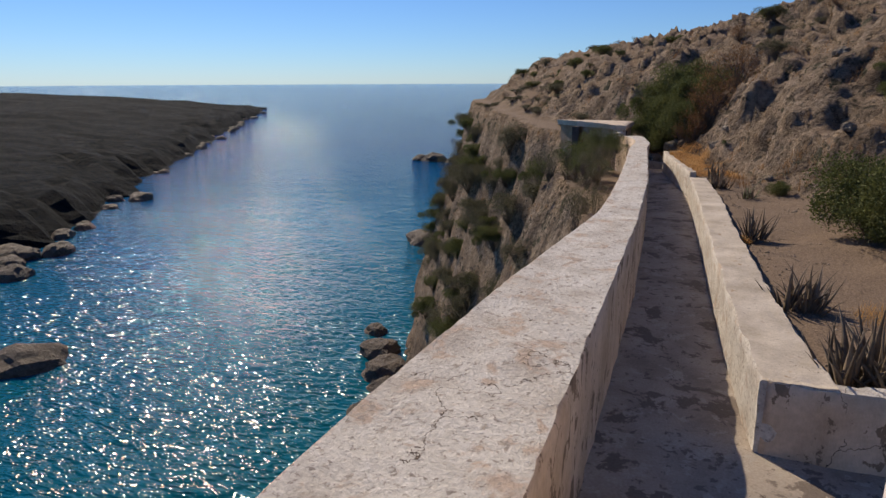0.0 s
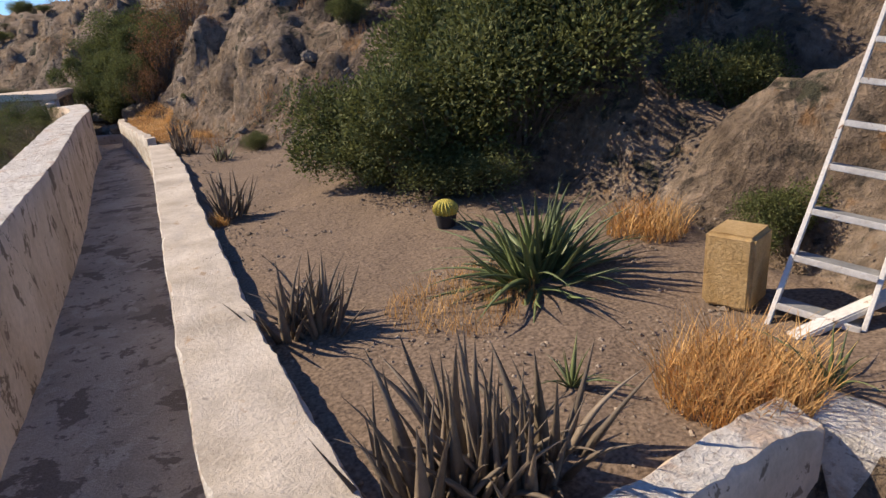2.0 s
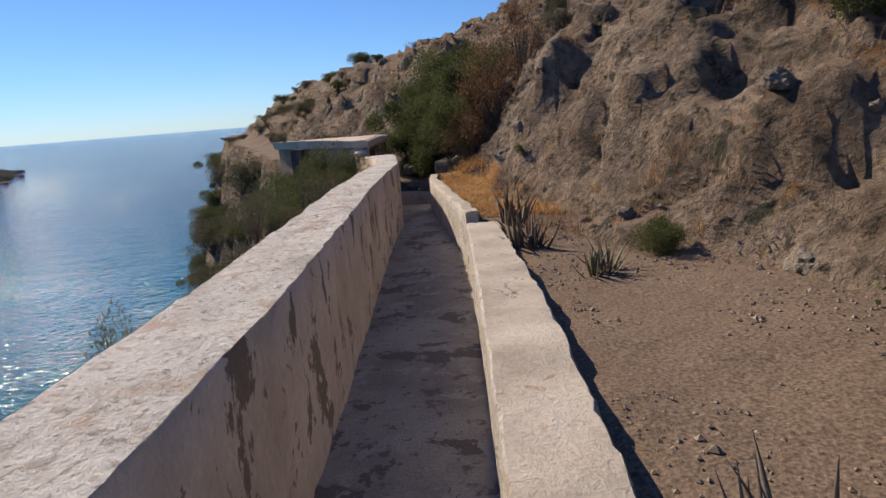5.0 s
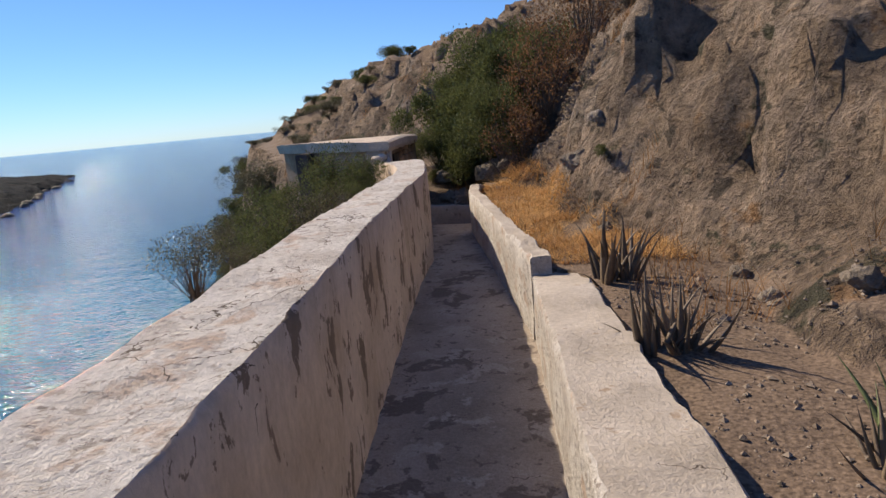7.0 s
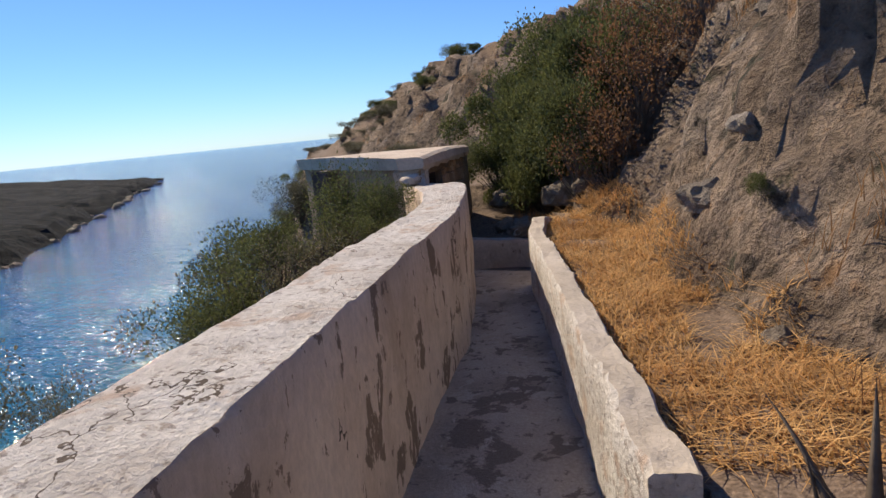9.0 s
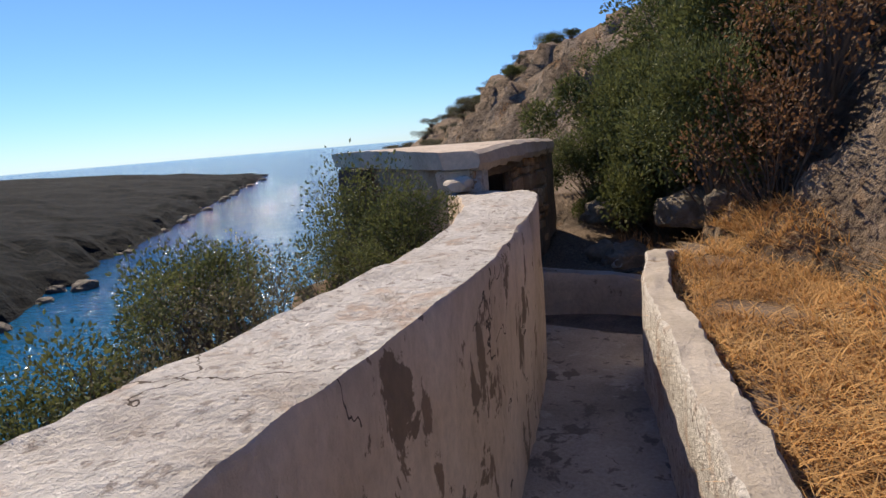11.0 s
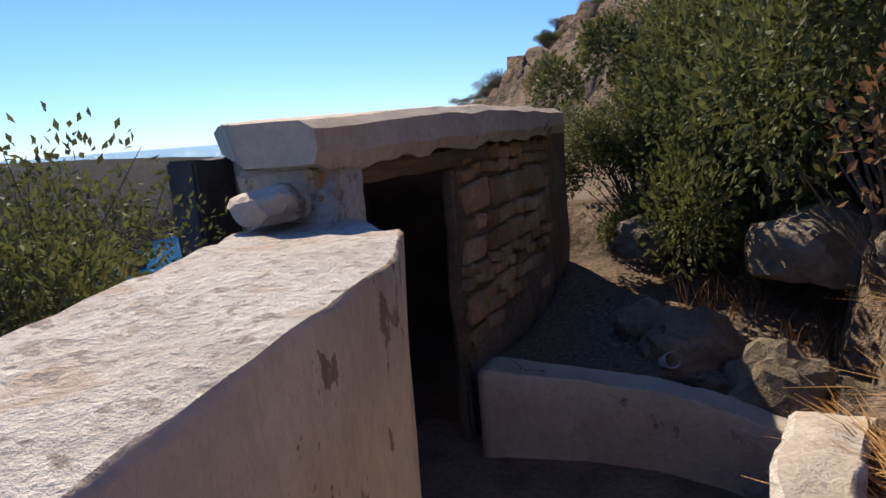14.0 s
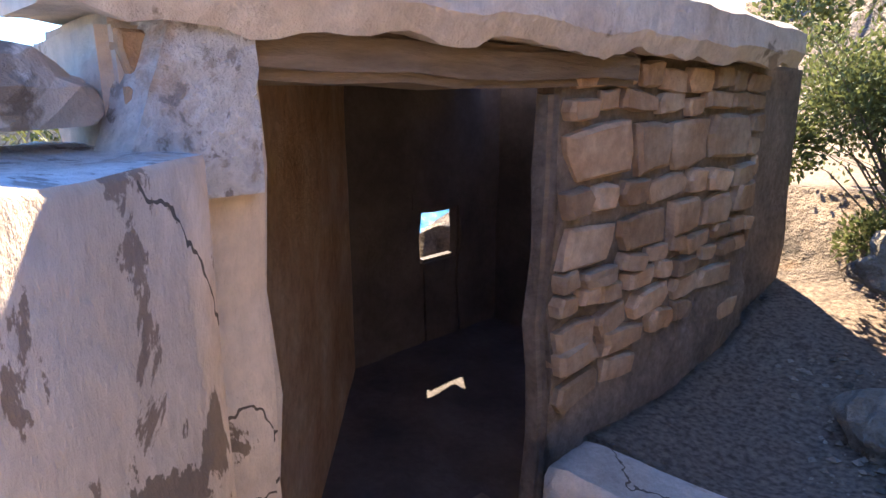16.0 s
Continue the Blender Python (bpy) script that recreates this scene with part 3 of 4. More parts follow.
D0, D1, ZF, ZD = 14.86, 15.47, -0.3, 0.92
hut_box("wall", 0.53, 0.60, 15.54, 16.68, ZF, 1.0, M_MORTAR, "dark mortar core")
hut_box("wall", 0.34, 0.60, 14.66, 14.86, ZF, 1.0, M_ROOF, "patched plaster beside the doorway")
sw = hut_box("wall", -1.22, 1.22, -0.09, 0.09, -1.2, 1.11, M_STONE, "sunlit rubble side wall")
sw.matrix_local = Matrix.Translation(Vector((-0.51, 15.62, -0.1)) - HM) @ Matrix.Rotation(radians(-42), 4, "Z")
# inner walls and floor have the room's shade put into their colour
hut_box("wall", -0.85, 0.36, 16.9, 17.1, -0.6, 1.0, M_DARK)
hut_box("wall", 0.36, 0.58, 16.68, 17.1, -0.6, 1.0, M_MORTAR)
# back wall with its small window and a chink
WY0, WY1, WZ0, WZ1 = 16.38, 16.6, 0.12, 0.345
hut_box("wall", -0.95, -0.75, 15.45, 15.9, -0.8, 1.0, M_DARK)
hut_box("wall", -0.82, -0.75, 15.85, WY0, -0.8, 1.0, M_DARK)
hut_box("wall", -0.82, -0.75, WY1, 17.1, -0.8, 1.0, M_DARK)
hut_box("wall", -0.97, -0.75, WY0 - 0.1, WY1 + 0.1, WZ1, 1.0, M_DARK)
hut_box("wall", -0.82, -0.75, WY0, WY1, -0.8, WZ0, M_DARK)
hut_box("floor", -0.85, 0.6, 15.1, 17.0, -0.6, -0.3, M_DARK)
hut_box("lintel", 0.50, 0.635, 14.80, 15.82, ZD, 1.0, M_WOOD, "weathered timber lintel")
# roof slab with a chipped lower edge and a bowed top
rv, rf = [], []
NR = 60
for i in range(NR + 1):
    y = 14.60 + (16.74 - 14.60) * i / NR
    bow = 0.03 * math.sin(math.pi * i / NR)
    chip = 0.035 * max(0, fnoise(y * 2.3, 1.0)) + 0.02 * fnoise(y * 9, 2.0)
    for x, z in ((max(-1.58, 0.40 - 1.1 * (y - 14.63)), 1.0), (0.60, 1.0), (0.672, 0.985 + chip), (0.69, 1.03 + 0.4 * chip), (0.685, 1.09 + bow), (0.64, 1.115 + bow), (max(-0.4, 0.52 - 1.1 * (y - 14.63)), 1.125 + bow), (max(-1.6, 0.36 - 1.1 * (y - 14.63)), 1.12 + bow)):
        rv.append((x + 0.012 * fnoise(y * 6, z * 6, x) - HM.x, y - HM.y, z + 0.008 * fnoise(x * 5, y * 5) - HM.z))
rf = [(i * 8 + j, i * 8 + (j + 1) % 8, (i + 1) * 8 + (j + 1) % 8, (i + 1) * 8 + j) for i in range(NR) for j in range(8)] + [tuple(range(8)), tuple(range(NR * 8, NR * 8 + 8))[::-1]]
piece("roof", mesh_of("roof", rv, rf, M_ROOF), HUT, "cream plaster roof edge, chipped below")
# plaster jamb that runs up from the parapet end
jv = []
for k in range(9):
    z = 0.78 + (0.99 - 0.78) * k / 8
    y0, y1 = 14.62 + 0.08 * k / 8, 14.842
    wob = 0.012 * fnoise(z * 9, 4)
    jv += [(0.58 - HM.x, y0 + wob - HM.y, z - HM.z), (0.655 + wob - HM.x, y0 + 0.02 - HM.y, z - HM.z), (0.66 - HM.x, y1 - 0.02 + wob - HM.y, z - HM.z), (0.56 - HM.x, y1 + wob - HM.y, z - HM.z)]
jf = [(k * 4 + j, k * 4 + (j + 1) % 4, k * 4 + 4 + (j + 1) % 4, k * 4 + 4 + j) for k in range(8) for j in range(4)] + [(0, 1, 2, 3), (35, 34, 33, 32)]
piece("jamb", mesh_of("jamb", jv, jf, M_CAP), HUT, "whitewashed plaster jamb")
hut_box("jamb", 0.53, 0.63, 14.72, 14.84, ZF, 0.80, M_FACE, "stained plaster jamb")
hut_box("door_frame", 0.55, 0.615, 15.515, 15.545, ZF, ZD, M_WOOD, "grey wooden door frame")


def stone_mesh(seed, w, h, t=0.05):
    """One irregular rubble stone, flat-faced with worn edges, in the y-z plane."""
    r = random.Random(seed)
    n = 8
    ring = []
    for i in range(n):
        a = 2 * math.pi * (i + r.uniform(-.25, .25)) / n
        c, s_ = math.cos(a), math.sin(a)
        q = 1 / max(abs(c), abs(s_)) * r.uniform(0.82, 1.0)
        ring.append((c * q * w / 2, s_ * q * h / 2))
    v = [(-0.05, y, z) for y, z in ring] + [(t * 0.6, y * 0.99, z * 0.99) for y, z in ring] + [(t * r.uniform(.85, 1.1), y * 0.84, z * 0.84) for y, z in ring]
    f = [(k * 8 + i, k * 8 + (i + 1) % 8, k * 8 + 8 + (i + 1) % 8, k * 8 + 8 + i) for k in range(2) for i in range(8)] + [tuple(range(16, 24))]
    return mesh_of("stone", v, f, M_STONE)


# rough plaster left on the lower part of the front
lv, lf = [], []
for i in range(41):
    for k in range(29):
        y, z = 15.56 + 1.1 * i / 40, -0.29 + 0.72 * k / 28
        keep = 0.24 - 0.3 * (16.1 - y) + 0.10 * fnoise(y * 4, z * 4, 2) - z
        lv.append((0.604 + max(-0.01, min(0.018, 0.16 * keep)) + 0.006 * fnoise(y * 12, z * 12, 4) - HM.x, y - HM.y, z - HM.z))
lf = [(i * 29 + k, (i + 1) * 29 + k, (i + 1) * 29 + k + 1, i * 29 + k + 1) for i in range(40) for k in range(28)]
piece("plaster", mesh_of("plaster", lv, lf, M_MORTAR, True), HUT, "grey-brown plaster patch")
sr = random.Random(3)
for ya, yb, za, zb in ((15.55, 16.66, -0.28, 0.985), (14.67, 14.73, 0.86, 0.985)):
    z = za
    while z < zb - 0.03:
        h = min(sr.choice((0.04, 0.06, 0.08, 0.11, 0.15)), zb - z)
        y = ya
        while y < yb - 0.03:
            w = min(sr.uniform(0.9, 2.6) * h + 0.03, 0.30, yb - y)
            if z < 0.22 - 0.3 * (16.1 - y) and fnoise(y * 3, z * 3, 21) > -0.25:
                y += w
                continue
            if h > 0.11 and w < 0.2 and sr.random() < 0.4:
                for q in range(2):
                    st = piece("stone", stone_mesh(sr.random(), w - 0.008, h / 2 - 0.006, sr.uniform(.012, .028)), HUT)
                    st.location = (0.605 - HM.x, y + w / 2 - HM.y, z + h * (0.25 + q * 0.5) - HM.z)
            else:
                st = piece("stone", stone_mesh(sr.random(), w - 0.008, h - 0.006, sr.uniform(.012, .03)), HUT)
                st.location = (0.605 - HM.x, y + w / 2 - HM.y, z + h / 2 - HM.z + sr.uniform(-.012, .012))
                st.rotation_euler = (sr.uniform(-.12, .12), sr.uniform(-.06, .06), sr.uniform(-.08, .08))
            y += w
        z += h

# ---- garden things ----
DRY = [rock_mesh(i, M_BOULDER, 3, 0.4) for i in range(4)]
big = put_rock(rock_mesh(41, M_ROOF, 3, 0.3), 0.55, 14.56, 0.895, 0.125, 0.5, "stone", "loose pale stone lying on the parapet end")
for x, y, z, s in ((1.42, 16.0, 0.10, 0.20), (1.22, 16.25, 0.08, 0.17), (1.05, 16.9, 0.35, 0.18), (1.75, 15.75, 0.05, 0.22), (1.28, 17.4, 0.30, 0.2), (1.9, 16.5, 0.4, 0.3), (1.9, 15.1, -0.1, 0.22)):
    put_rock(DRY[rnd.randrange(4)], x, y, z, s, 0.75, label="grey boulder beside the planting bed", group="boulders by the hut")
for i in range(30):
    y = rnd.uniform(4, 16)
    x = lerp(FOOT, y)[0] + abs(rnd.gauss(0, 1.3)) - 0.1
    s = rnd.uniform(0.06, 0.2)
    put_rock(DRY[i % 4], x, y, height(x, y) - s * 0.2, s, 0.8, group="boulders on the slope")

# yellow tuff block
blk = thing("stone_block", bm_mesh("stone_block", box_bm(0.24, 0.22, 0.36, 0.018, 3), M_BLOCK), "square yellow tuff block standing on the soil", "block")
blk.location, blk.rotation_euler = (5.46, 1.48, 0.64), (0, 0, radians(25))

# ladder leaning on the slope
LAD = thing("ladder", None, "white-painted metal step ladder leaning on the slope", "ladder")
foot, wdir, lean = Vector((5.38, 1.22, 0.42)), Vector((0.62, -0.78, 0)), Vector((0.62, 0.25, 0.745)).normalized()
wdir = (wdir - lean * wdir.dot(lean)).normalized()
nrm = lean.cross(wdir).normalized()
ROT = Matrix((wdir, nrm, lean)).transposed().to_4x4()
LAD.matrix_world = Matrix.Translation(foot) @ ROT
rail = bm_mesh("rail", box_bm(0.022, 0.05, 2.15, 0.004), M_LADDER)
for x in (0.0, 0.34):
    piece("rail", rail, LAD).location = (x, 0, 1.075)
tread = bm_mesh("tread", box_bm(0.32, 0.12, 0.02, 0.004), M_TREAD)
lip = bm_mesh("lip", box_bm(0.32, 0.014, 0.028, 0.003), M_LADDER)
for i in range(9):
    tr = piece("tread", tread, LAD, "grey tread with a white lip")
    tr.location, tr.rotation_euler = (0.17, 0.02, 0.16 + 0.235 * i), (radians(38), 0, 0)
    piece("lip", lip, tr).location = (0, -0.065, 0.006)
pl = thing("plank", bm_mesh("plank", box_bm(0.07, 0.035, 1.2, 0.006), M_LADDER), "white-painted timber plank lying against the ladder foot", "plank")
pl.matrix_world = look((5.95, 1.0, 0.60), (6.5, 0.93, 0.73))

# potted yellow cactus
cac = thing("potted_cactus", None, "round yellow-spined cactus in a black pot", "cactus")
cac.location = (4.76, 3.42, 0.42)
cac.scale = (0.72, 0.72, 0.72)
bm = bmesh.new()
bmesh.ops.create_cone(bm, cap_ends=True, segments=24, radius1=0.085, radius2=0.11, depth=0.17, matrix=Matrix.Translation((0, 0, 0.085)))
bmesh.ops.bevel(bm, geom=bm.edges[:], offset=0.006, segments=1, affect="EDGES")
piece("pot", bm_mesh("pot", bm, M_POT), cac)
bm = bmesh.new()
bmesh.ops.create_uvsphere(bm, u_segments=40, v_segments=16, radius=0.12, matrix=Matrix.Translation((0, 0, 0.22)))
for v in bm.verts:
    a = math.atan2(v.co.y, v.co.x)
    q = 1 + 0.08 * math.cos(a * 20)
    v.co.x, v.co.y, v.co.z = v.co.x * q, v.co.y * q, 0.22 + (v.co.z - 0.22) * 0.8
piece("body", bm_mesh("body", bm, M_CACTUS), cac)
cup = thing("plastic_cup", None, "crushed white plastic cup on the soil", "cup")
cup.location = (1.36, 15.80, 0.09)
bm = bmesh.new()
bmesh.ops.create_cone(bm, cap_ends=False, segments=14, radius1=0.022, radius2=0.034, depth=0.08)
bmesh.ops.solidify(bm, geom=bm.faces[:], thickness=0.002)
piece("body", bm_mesh("body", bm, M_CUP), cup).rotation_euler = (1.1, 0.3, 0.5)


# ---- plants ----
def leaf_mesh(name, length, width, thick, curl, mat, seg=7):
    """A tapered fleshy leaf growing up z and bending to +x."""
    v, f = [], []
    for i in range(seg + 1):
        u = i / seg
        w = width * (1 - u ** 1.8) * (0.85 + 0.3 * math.sin(math.pi * min(1, u * 1.6))) + 0.001
        z, x = length * (u - 0.10 * curl * u * u), length * curl * u * u * 0.6
        v += [(x - thick * (1 - u) * 0.25 + 0.3 * w, w / 2, z), (x - thick * 0.2 * (1 - u), 0, z), (x - thick * (1 - u) * 0.25 + 0.3 * w, -w / 2, z), (x + thick * (1 - u) + 0.3 * w, 0, z)]
    f = [(i * 4 + j, i * 4 + (j + 1) % 4, i * 4 + 4 + (j + 1) % 4, i * 4 + 4 + j) for i in range(seg) for j in range(4)]
    return mesh_of(name, v, f, mat, True)


ALOE_L = [leaf_mesh("leaf", 0.5, 0.05, 0.018, c, M_ALOE) for c in (-0.35, -0.1, 0.15, 0.4, 0.75)]
AGAVE_L = [leaf_mesh("leaf", 0.62, 0.055, 0.012, c, M_AGAVE) for c in (0.0, 0.3, 0.6, 1.0, 1.4)]


def rosette(name, label, cat, leaves, x, y, z, n, spread, scale, heads, lean, seed, group):
    r = random.Random(seed)
    ob = thing(name, None, label, cat, group)
    ob.location = (x, y, z)
    for i in range(n):
        hx, hy = heads[i % len(heads)]
        a = r.uniform(0, 2 * math.pi)
        q = r.random() ** 0.7
        tilt = q * lean
        lf = piece("leaf", r.choice(leaves), ob)
        s_ = scale * r.uniform(0.65, 1.1) * (1 - 0.2 * q)
        lf.matrix_local = Matrix.Translation((hx + math.cos(a) * spread * q * r.uniform(0.3, 1), hy + math.sin(a) * spread * q * r.uniform(0.3, 1), -0.03)) @ Matrix.Rotation(a, 4, "Z") @ Matrix.Rotation(tilt, 4, "Y") @ Matrix.Scale(s_, 4) @ Matrix.Diagonal((1, r.uniform(.8, 1.2), 1, 1))
    return ob


AL = "brownish dry aloe clump with upright pointed leaves"
rosette("aloe", AL, "aloe", ALOE_L, 3.86, 0.88, 0.42, 105, 0.18, 1.0, [(-.2, -.02), (0, .1), (.1, -.1), (.25, .05), (-.05, 0)], 0.7, 1, "aloes along the wall")
rosette("aloe", AL, "aloe", ALOE_L, 3.55, 2.36, 0.40, 64, 0.13, 0.85, [(-.08, 0), (.06, .08), (.08, -.05)], 0.7, 2, "aloes along the wall")
rosette("aloe", AL, "aloe", ALOE_L, 3.37, 5.02, 0.40, 34, 0.09, 0.85, [(-.04, 0), (.06, .04)], 0.65, 3, "aloes along the wall")
rosette("aloe", "greenish aloe with a few dead leaves beside the wall", "aloe", ALOE_L + AGAVE_L[1:3], 3.40, 8.0, 0.40, 30, 0.09, 0.55, [(0, 0), (.1, .06)], 0.85, 4, "aloes along the wall")
rosette("aloe", "grey aloe in dry grass beside the curb", "aloe", ALOE_L, 2.93, 9.88, 0.40, 26, 0.09, 0.85, [(-.04, 0), (.08, .04)], 0.6, 5, "aloes along the wall")
rosette("aloe", "withered grey aloe among straw beside the coping", "aloe", ALOE_L, 3.0, 8.85, 0.40, 34, 0.10, 0.75, [(-.04, 0), (.08, .04)], 0.8, 15, "aloes along the wall")
rosette("agave", "large green agave with arching sword leaves", "agave", AGAVE_L, 4.82, 2.22, 0.44, 190, 0.15, 1.05, [(0, 0), (.06, .05), (-.05, .03)], 1.35, 6, "")
rosette("agave", "small yellowing agave at the planter edge", "agave", AGAVE_L, 5.2, 0.75, 0.46, 20, 0.05, 0.5, [(0, 0)], 1.2, 7, "")
rosette("agave", "small yellowing succulent in the soil", "agave", AGAVE_L, 4.42, 1.25, 0.45, 16, 0.04, 0.38, [(0, 0)], 1.1, 8, "")


def blades(name, pts, length, width, mat, seed, label, bend=0.6, lean=0.5):
    r = random.Random(seed)
    v, f = [], []
    for x, y, z in pts:
        a, l = r.uniform(0, 6.283), length * r.uniform(0.5, 1.2)
        t, w = r.uniform(0, lean), width * r.uniform(.6, 1.3)
        dx, dy = math.cos(a), math.sin(a)
        k = len(v)
        for u in (0, 0.5, 1):
            rr = l * (u * math.sin(t) + bend * 0.5 * u * u)
            zz = l * u * math.cos(t) * (1 - 0.35 * bend * u)
            ww = w * (1 - 0.85 * u)
            v += [(x + dx * rr - dy * ww, y + dy * rr + dx * ww, z + zz), (x + dx * rr + dy * ww, y + dy * rr - dx * ww, z + zz)]
        f += [(k, k + 1, k + 3, k + 2), (k + 2, k + 3, k + 5, k + 4)]
    return thing(name, mesh_of(name, v, f, mat), label, "grass", kind="stuff")


gr = random.Random(9)


def clump(cx, cy, rad, n):
    out = []
    for _ in range(n):
        a, q = gr.uniform(0, 6.283), rad * math.sqrt(gr.random())
        x, y = cx + q * math.cos(a), cy + q * math.sin(a)
        out.append((x, y, height(x, y) - 0.01))
    return out


blades("dry_grass", clump(4.92, 0.92, 0.28, 1600), 0.24, 0.003, M_STRAW, 1, "clump of golden dry grass at the planter edge")
blades("dry_grass", clump(4.35, 2.2, 0.4, 700), 0.13, 0.0025, M_STRAW, 2, "pale dry grass in the garden soil")
blades("dry_grass", clump(3.24, 4.93, 0.11, 350), 0.12, 0.0025, M_STRAW, 3, "orange dry grass beside the aloe")
blades("dry_grass", clump(5.75, 2.5, 0.25, 500), 0.25, 0.004, M_STRAW, 4, "rusty dry tuft by the rocks")
bank = []
while len(bank) < 15000:
    y = gr.uniform(10.3, 15.6)
    lo, hi = lerp(CURB, min(y, 14.75))[1], lerp(FOOT, y)[0] + 0.15
    x = gr.uniform(lo, hi)
    if fnoise(x * 1.6, y * 1.6, 3) > -0.45:
        bank.append((x, y, height(x, y) - 0.005))
blades("dry_grass", bank, 0.13, 0.0035, M_STRAW, 5, "golden straw covering the bank behind the curb", 1.2, 1.4)
tufts = []
for _ in range(60):
    y = gr.uniform(4, 24)
    x = lerp(FOOT, y)[0] + gr.uniform(0.1, 5)
    tufts += clump(x, y, 0.16, 45)
for x, y in ((3.35, 10.2), (3.2, 9.7), (3.5, 9.4), (3.3, 10.7), (4.2, 9.2), (4.4, 8.6), (3.1, 9.2), (1.9, 16.2), (1.5, 16.6), (1.3, 17.2)):
    tufts += clump(x, y, 0.2, 70)
blades("dry_grass", tufts, 0.19, 0.003, M_STRAW_OLD, 6, "rusty dry grass tufts on the rocky slope", 0.5, 0.45)


def shrub_meshes(seed, mat, n, leaf, lobes=9, flat=0.8):
    """Crown of single leaves in uneven lobes, and a bundle of tapered stems, about one metre wide."""
    r = random.Random(seed)
    cs = [(Vector((r.gauss(0, 0.24), r.gauss(0, 0.24), 0.25 + r.random() * 0.5 * flat)), r.uniform(0.13, 0.30)) for _ in range(lobes)]
    v, f = [], []
    for _ in range(n):
        c, rad = r.choice(cs)
        d = Vector((r.gauss(0, 1), r.gauss(0, 1), r.gauss(0.25, 0.9))).normalized()
        p = c + d * rad * (r.random() ** 0.35) * r.uniform(0.85, 1.2)
        if p.z < 0.02:
            continue
        up = (d + Vector((r.gauss(0, .6), r.gauss(0, .6), r.gauss(0.3, .6)))).normalized()
        side = up.cross(Vector((r.gauss(0, 1), r.gauss(0, 1), r.gauss(0, 1)))).normalized()
        l, w = leaf * r.uniform(.6, 1.3), leaf * r.uniform(.2, .32)
        k = len(v)
        nn = up.cross(side) * w * 0.4
        v += [p, p + up * l * 0.5 + side * w + nn, p + up * l, p + up * l * 0.5 - side * w + nn]
        f += [(k, k + 1, k + 2), (k, k + 2, k + 3)]
    crown = mesh_of("crown", v, f, mat)
    v, f = [], []
    for c, rad in cs:
        for _ in range(5):
            tip = c + Vector((r.gauss(0, 1), r.gauss(0, 1), r.gauss(0.2, 1))).normalized() * rad * 0.95
            mid = tip * 0.5 + Vector((r.gauss(0, .06), r.gauss(0, .06), 0.03))
            k = len(v)
            for p, w in ((Vector((r.gauss(0, .03), r.gauss(0, .03), -0.15)), 0.009), (mid, 0.005), (tip, 0.0015)):
                v += [p + Vector((w, 0, 0)), p + Vector((-w * .5, w * .87, 0)), p + Vector((-w * .5, -w * .87, 0))]
            f += [(k + q * 3 + j, k + q * 3 + (j + 1) % 3, k + q * 3 + 3 + (j + 1) % 3, k + q * 3 + 3 + j) for q in range(2) for j in range(3)]
    return crown, mesh_of("trunk", v, f, M_TWIG)


def shrub_kind(label, meshes):
    ob = thing("shrub", None, label, "shrub", "shrubs on the hillside")
    piece("crown", meshes[0], ob)
    piece("trunk", meshes[1], ob)
    return ob


GREEN = [shrub_meshes(i, M_LEAF, 12000, 0.034, 13) for i in (1, 2, 3)]
GREY = [shrub_meshes(i, M_LEAF2, 4600, 0.036, 12) for i in (4, 5, 6)]
RUST = [shrub_meshes(i, M_LEAF3, 2600, 0.03, 11) for i in (7, 8)]
pr = random.Random(21)


def put_shrub(kinds, label, x, y, s, z=None, hz=1.0, big=1.0):
    ob = shrub_kind(label, pr.choice(kinds))
    zz = height(x, y) - 0.04 if z is None else z
    ob.matrix_world = Matrix.LocRotScale((x, y, zz), Euler((0, 0, pr.uniform(0, 6))), (s, s, s * hz))
    return ob


# the large dark bush behind the garden, in several overlapping crowns
for x, y, s, hz in ((5.25, 4.7, 1.5, 0.95), (4.85, 5.55, 1.3, 0.95), (4.95, 4.95, 1.2, 0.8), (4.7, 5.3, 0.9, 0.6), (5.2, 4.3, 0.9, 0.6), (5.9, 4.5, 1.6, 0.95), (6.5, 4.3, 1.5, 1.0), (5.6, 5.6, 1.7, 1.0), (6.3, 5.3, 1.7, 1.0), (7.1, 4.6, 1.5, 0.9)):
    put_shrub(GREEN, "large dense dark-green lentisk bush", x, y, s, hz=hz)
for x, y, s in ((3.98, 8.5, 0.36), (7.2, 3.2, 0.8), (6.3, 1.9, 0.5), (3.15, 11.95, 0.2), (5.5, 9.0, 0.6)):
    put_shrub(GREEN, "small bright-green bush among the rocks", x, y, s)
# dark bushes behind and beside the hut
for x, y, s, hz in ((1.75, 17.6, 1.3, 1.2), (1.3, 18.6, 1.35, 1.1), (2.1, 18.6, 1.5, 1.2), (2.3, 16.4, 1.1, 1.2), (2.5, 17.2, 1.45, 1.2), (1.2, 19.6, 1.3, 1.0), (2.9, 17.8, 1.4, 1.1), (1.75, 16.9, 1.2, 1.3), (2.15, 15.9, 1.1, 1.3), (2.4, 16.9, 1.5, 1.4), (1.35, 17.9, 1.5, 1.2)):
    put_shrub(GREEN, "tall dark-green bush behind the hut", x, y, s, hz=hz)
for x, y, s, hz in ((2.45, 15.2, 1.0, 1.2), (2.8, 15.7, 1.3, 1.2), (3.4, 16.4, 1.5, 1.1)):
    put_shrub(RUST, "rusty brown scrub with bare twigs", x, y, s, hz=hz)
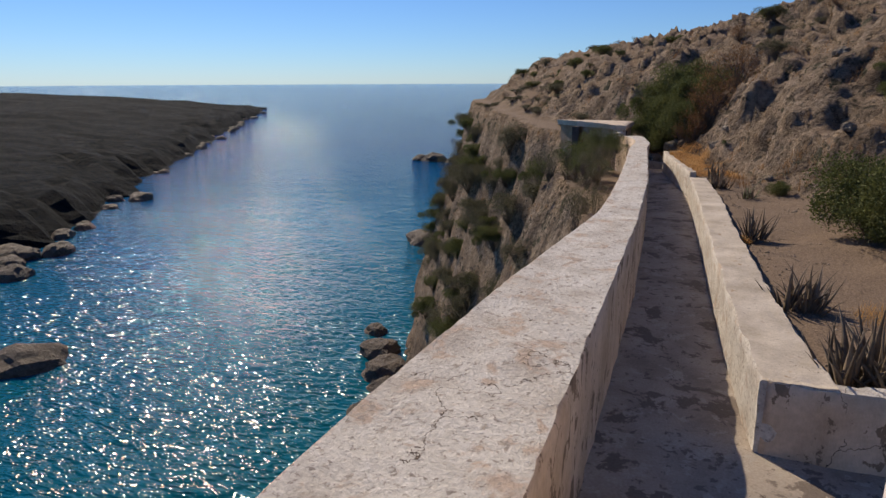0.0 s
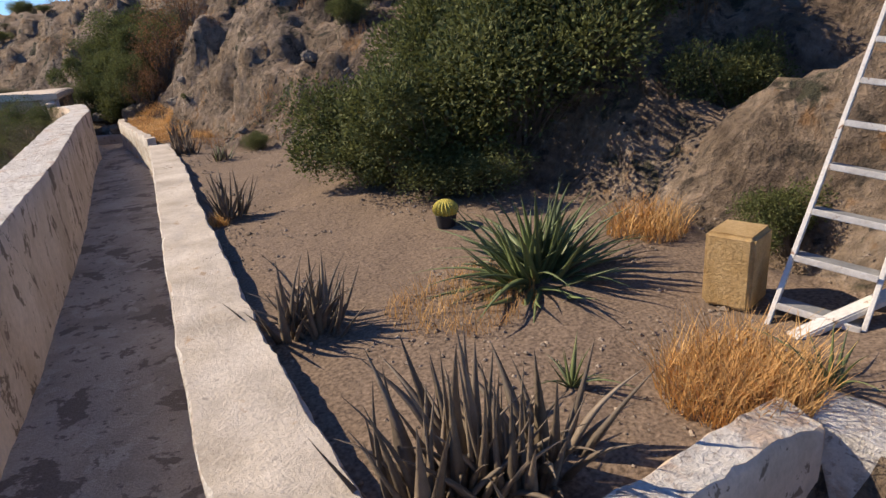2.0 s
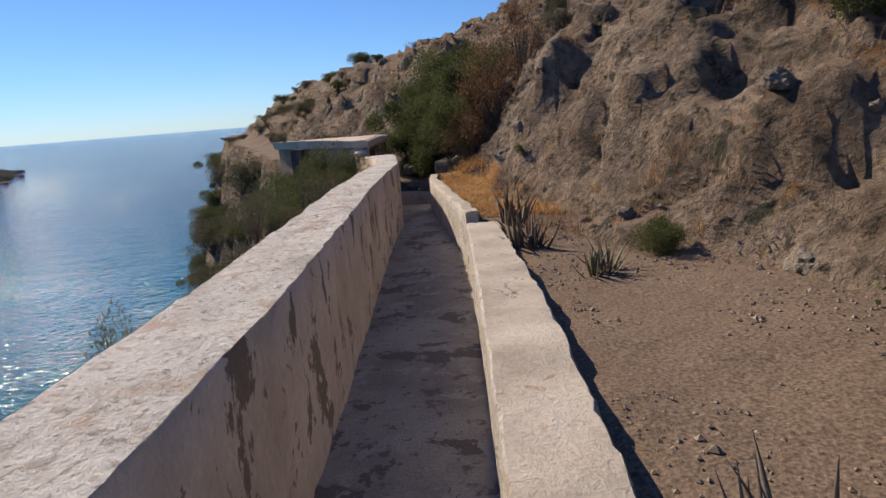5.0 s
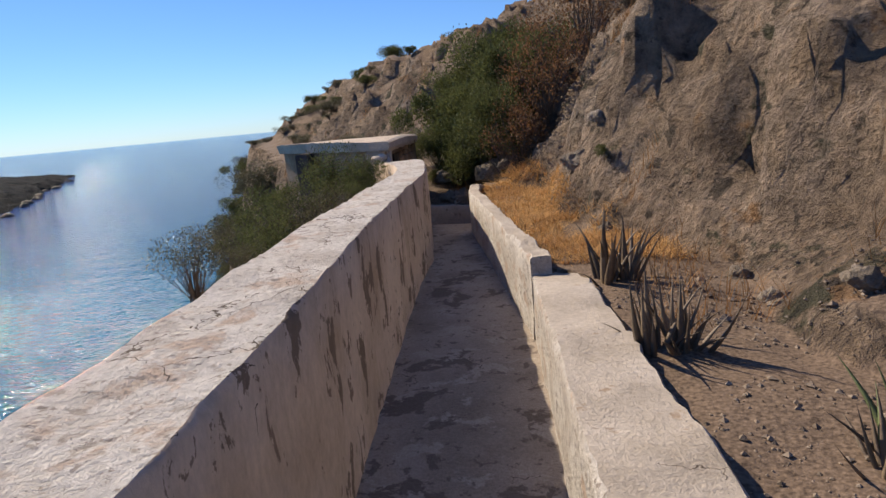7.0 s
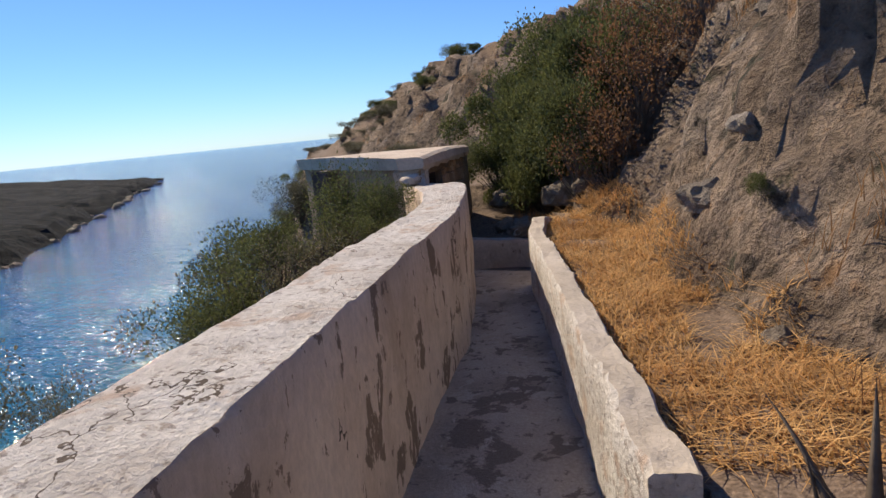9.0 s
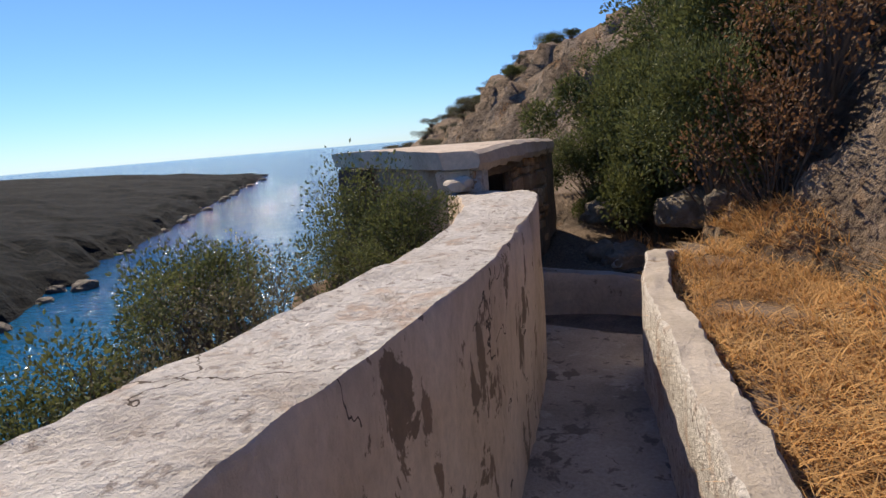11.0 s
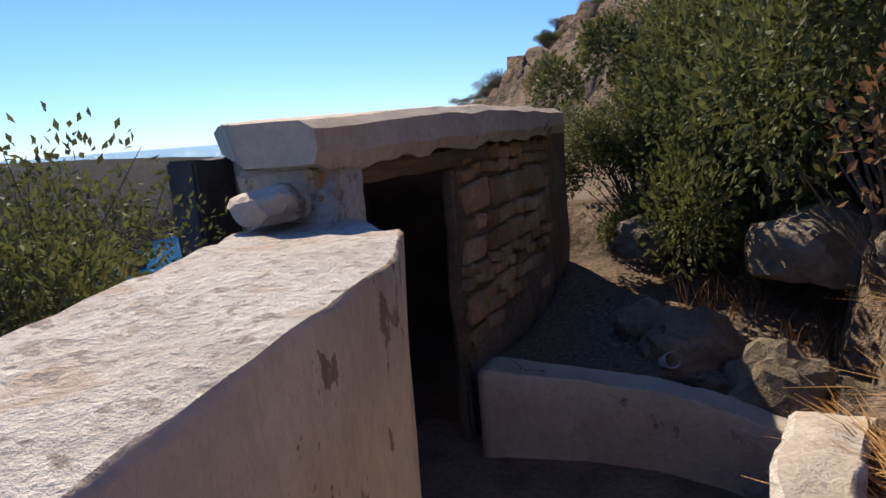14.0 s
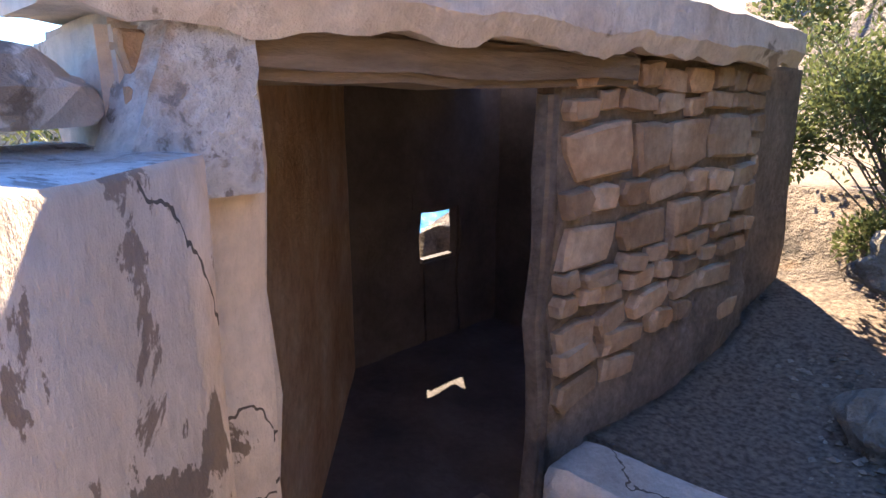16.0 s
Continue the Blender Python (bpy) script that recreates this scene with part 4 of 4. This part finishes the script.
# scrub outside the parapet, open enough to show the sea behind it
OPEN = [shrub_meshes(i, M_LEAF, 2900, 0.036, 12) for i in (31, 32, 33)]
OPEN_GREY = [shrub_meshes(i, M_LEAF2, 1800, 0.036, 12) for i in (34, 35, 36)]
for x, y, s, z, hz in ((0.44, 13.95, 0.60, 0.48, 1.1), (0.30, 13.85, 0.62, 0.42, 1.0), (0.60, 13.70, 0.45, 0.50, 0.9), (-0.15, 14.4, 0.8, 0.40, 1.1), (-0.15, 14.1, 0.8, 0.15, 1.0), (0.5, 13.35, 0.42, 0.45, 0.9)):
    put_shrub(OPEN, "wind-bent scrub growing outside the parapet", x, y, s, z, hz)
for x, y, s, z, hz in ((0.34, 12.75, 0.62, 0.28, 1.0), (-0.05, 12.85, 0.65, 0.30, 1.0), (-0.55, 13.1, 0.8, 0.15, 1.0), (0.45, 12.2, 0.6, 0.12, 1.0), (0.05, 12.25, 0.75, 0.05, 1.0), (0.35, 11.7, 0.6, 0.05, 1.0), (-0.15, 11.9, 0.7, 0.0, 1.0), (-0.45, 12.5, 0.8, -0.2, 1.0), (-1.3, 14.3, 1.0, -0.35, 1.0), (0.5, 11.2, 0.5, 0.05, 1.0), (0.25, 11.2, 0.5, -0.1, 1.0)):
    put_shrub(OPEN if pr.random() < 0.4 else OPEN_GREY, "sparse grey-green scrub on the cliff edge", x, y, s, z, hz)
for x, y, s in ((1.25, 17.1, 0.8), (0.95, 17.5, 0.9), (1.6, 17.2, 0.9)):
    put_shrub(GREEN, "low dark bush beside the hut", x, y, s)
for i in range(130):
    y = pr.uniform(16.5, 48)
    x = lerp(EDGE, y)[0] - pr.uniform(0.5, 4.0)
    put_shrub(GREY if pr.random() < .7 else GREEN, "grey scrub clinging to the cliff", x, y, pr.uniform(0.7, 1.8), hz=0.8)
for i in range(110):
    y = pr.uniform(4.5, 50)
    x = lerp(FOOT, y)[0] + pr.uniform(0.9, 9) * (1 if y < 16 else 1.5)
    if y < 7 and x < 7:
        continue
    q = pr.random()
    kinds, label = (GREY, "grey thorny scrub on the rocky slope") if q < .5 else ((GREEN, "dark bush on the rocky slope") if q < .8 else (RUST, "rusty dry scrub on the rocky slope"))
    put_shrub(kinds, label, x, y, pr.uniform(0.3, 0.9) * (1 if y < 16 else 1.1), hz=0.7)
for x, y, s, z, hz in ((0.36, 10.0, 0.45, 0.42, 1.15), (0.66, 10.15, 0.26, 0.48, 1.2), (0.78, 7.0, 0.42, None, 2.5), (0.98, 7.7, 0.38, None, 2.3), (0.7, 8.3, 0.4, None, 2.0)):
    put_shrub(OPEN_GREY, "wispy wind-bent sapling outside the parapet", x, y, s, z, hz)
for i in range(22):
    y = pr.uniform(21, 36)
    x = pr.uniform(lerp(EDGE, y)[0] - 0.3, lerp(FOOT, y)[0] + 1.5)
    put_shrub(GREY, "grey scrub on the cliff top", x, y, pr.uniform(0.4, 0.8), hz=0.5)
for i in range(26):
    y = pr.uniform(2, 14)
    put_shrub(GREY, "scrub on the cliff below the parapet", lerp(EDGE, y)[0] - pr.uniform(0.6, 5), y, pr.uniform(0.5, 1.1), hz=0.7)


# gravel, clods and dry litter on the garden soil
pv, pf = [], []
qr = random.Random(33)
while len(pf) < 8 * 5200:
    y = qr.uniform(0.6, 10.0) if qr.random() < 0.9 else qr.uniform(15.8, 17.0)
    lo, hi = (rights(y) + 0.15, lerp(FOOT, y)[0] + 0.3) if y < 11 else (0.8, lerp(FOOT, y)[0])
    x = qr.uniform(lo, hi)
    near_bush = min(1.0, max(0.1, (x - lo) / (hi - lo)))
    if fnoise(x * 1.3, y * 1.3, 12) < -0.15 + 0.3 * (1 - near_bush):
        continue
    r = 0.004 + 0.012 * qr.random() ** 3 + (0.015 if qr.random() < 0.02 else 0)
    z = height(x, y) + r * 0.2
    a = qr.uniform(0, 1.57)
    k = len(pv)
    pv += [(x + r * qr.uniform(.7, 1.3) * math.cos(a + i * 1.571), y + r * qr.uniform(.7, 1.3) * math.sin(a + i * 1.571), z + r * qr.uniform(-.2, .2)) for i in range(4)] + [(x, y, z + r * qr.uniform(.5, .9)), (x, y, z - r * 0.6)]
    pf += [(k + i, k + (i + 1) % 4, k + 4) for i in range(4)] + [(k + (i + 1) % 4, k + i, k + 5) for i in range(4)]
thing("gravel", mesh_of("gravel", pv, pf, M_PEBBLE), "loose pale gravel and clods scattered over the soil", "gravel", kind="stuff")
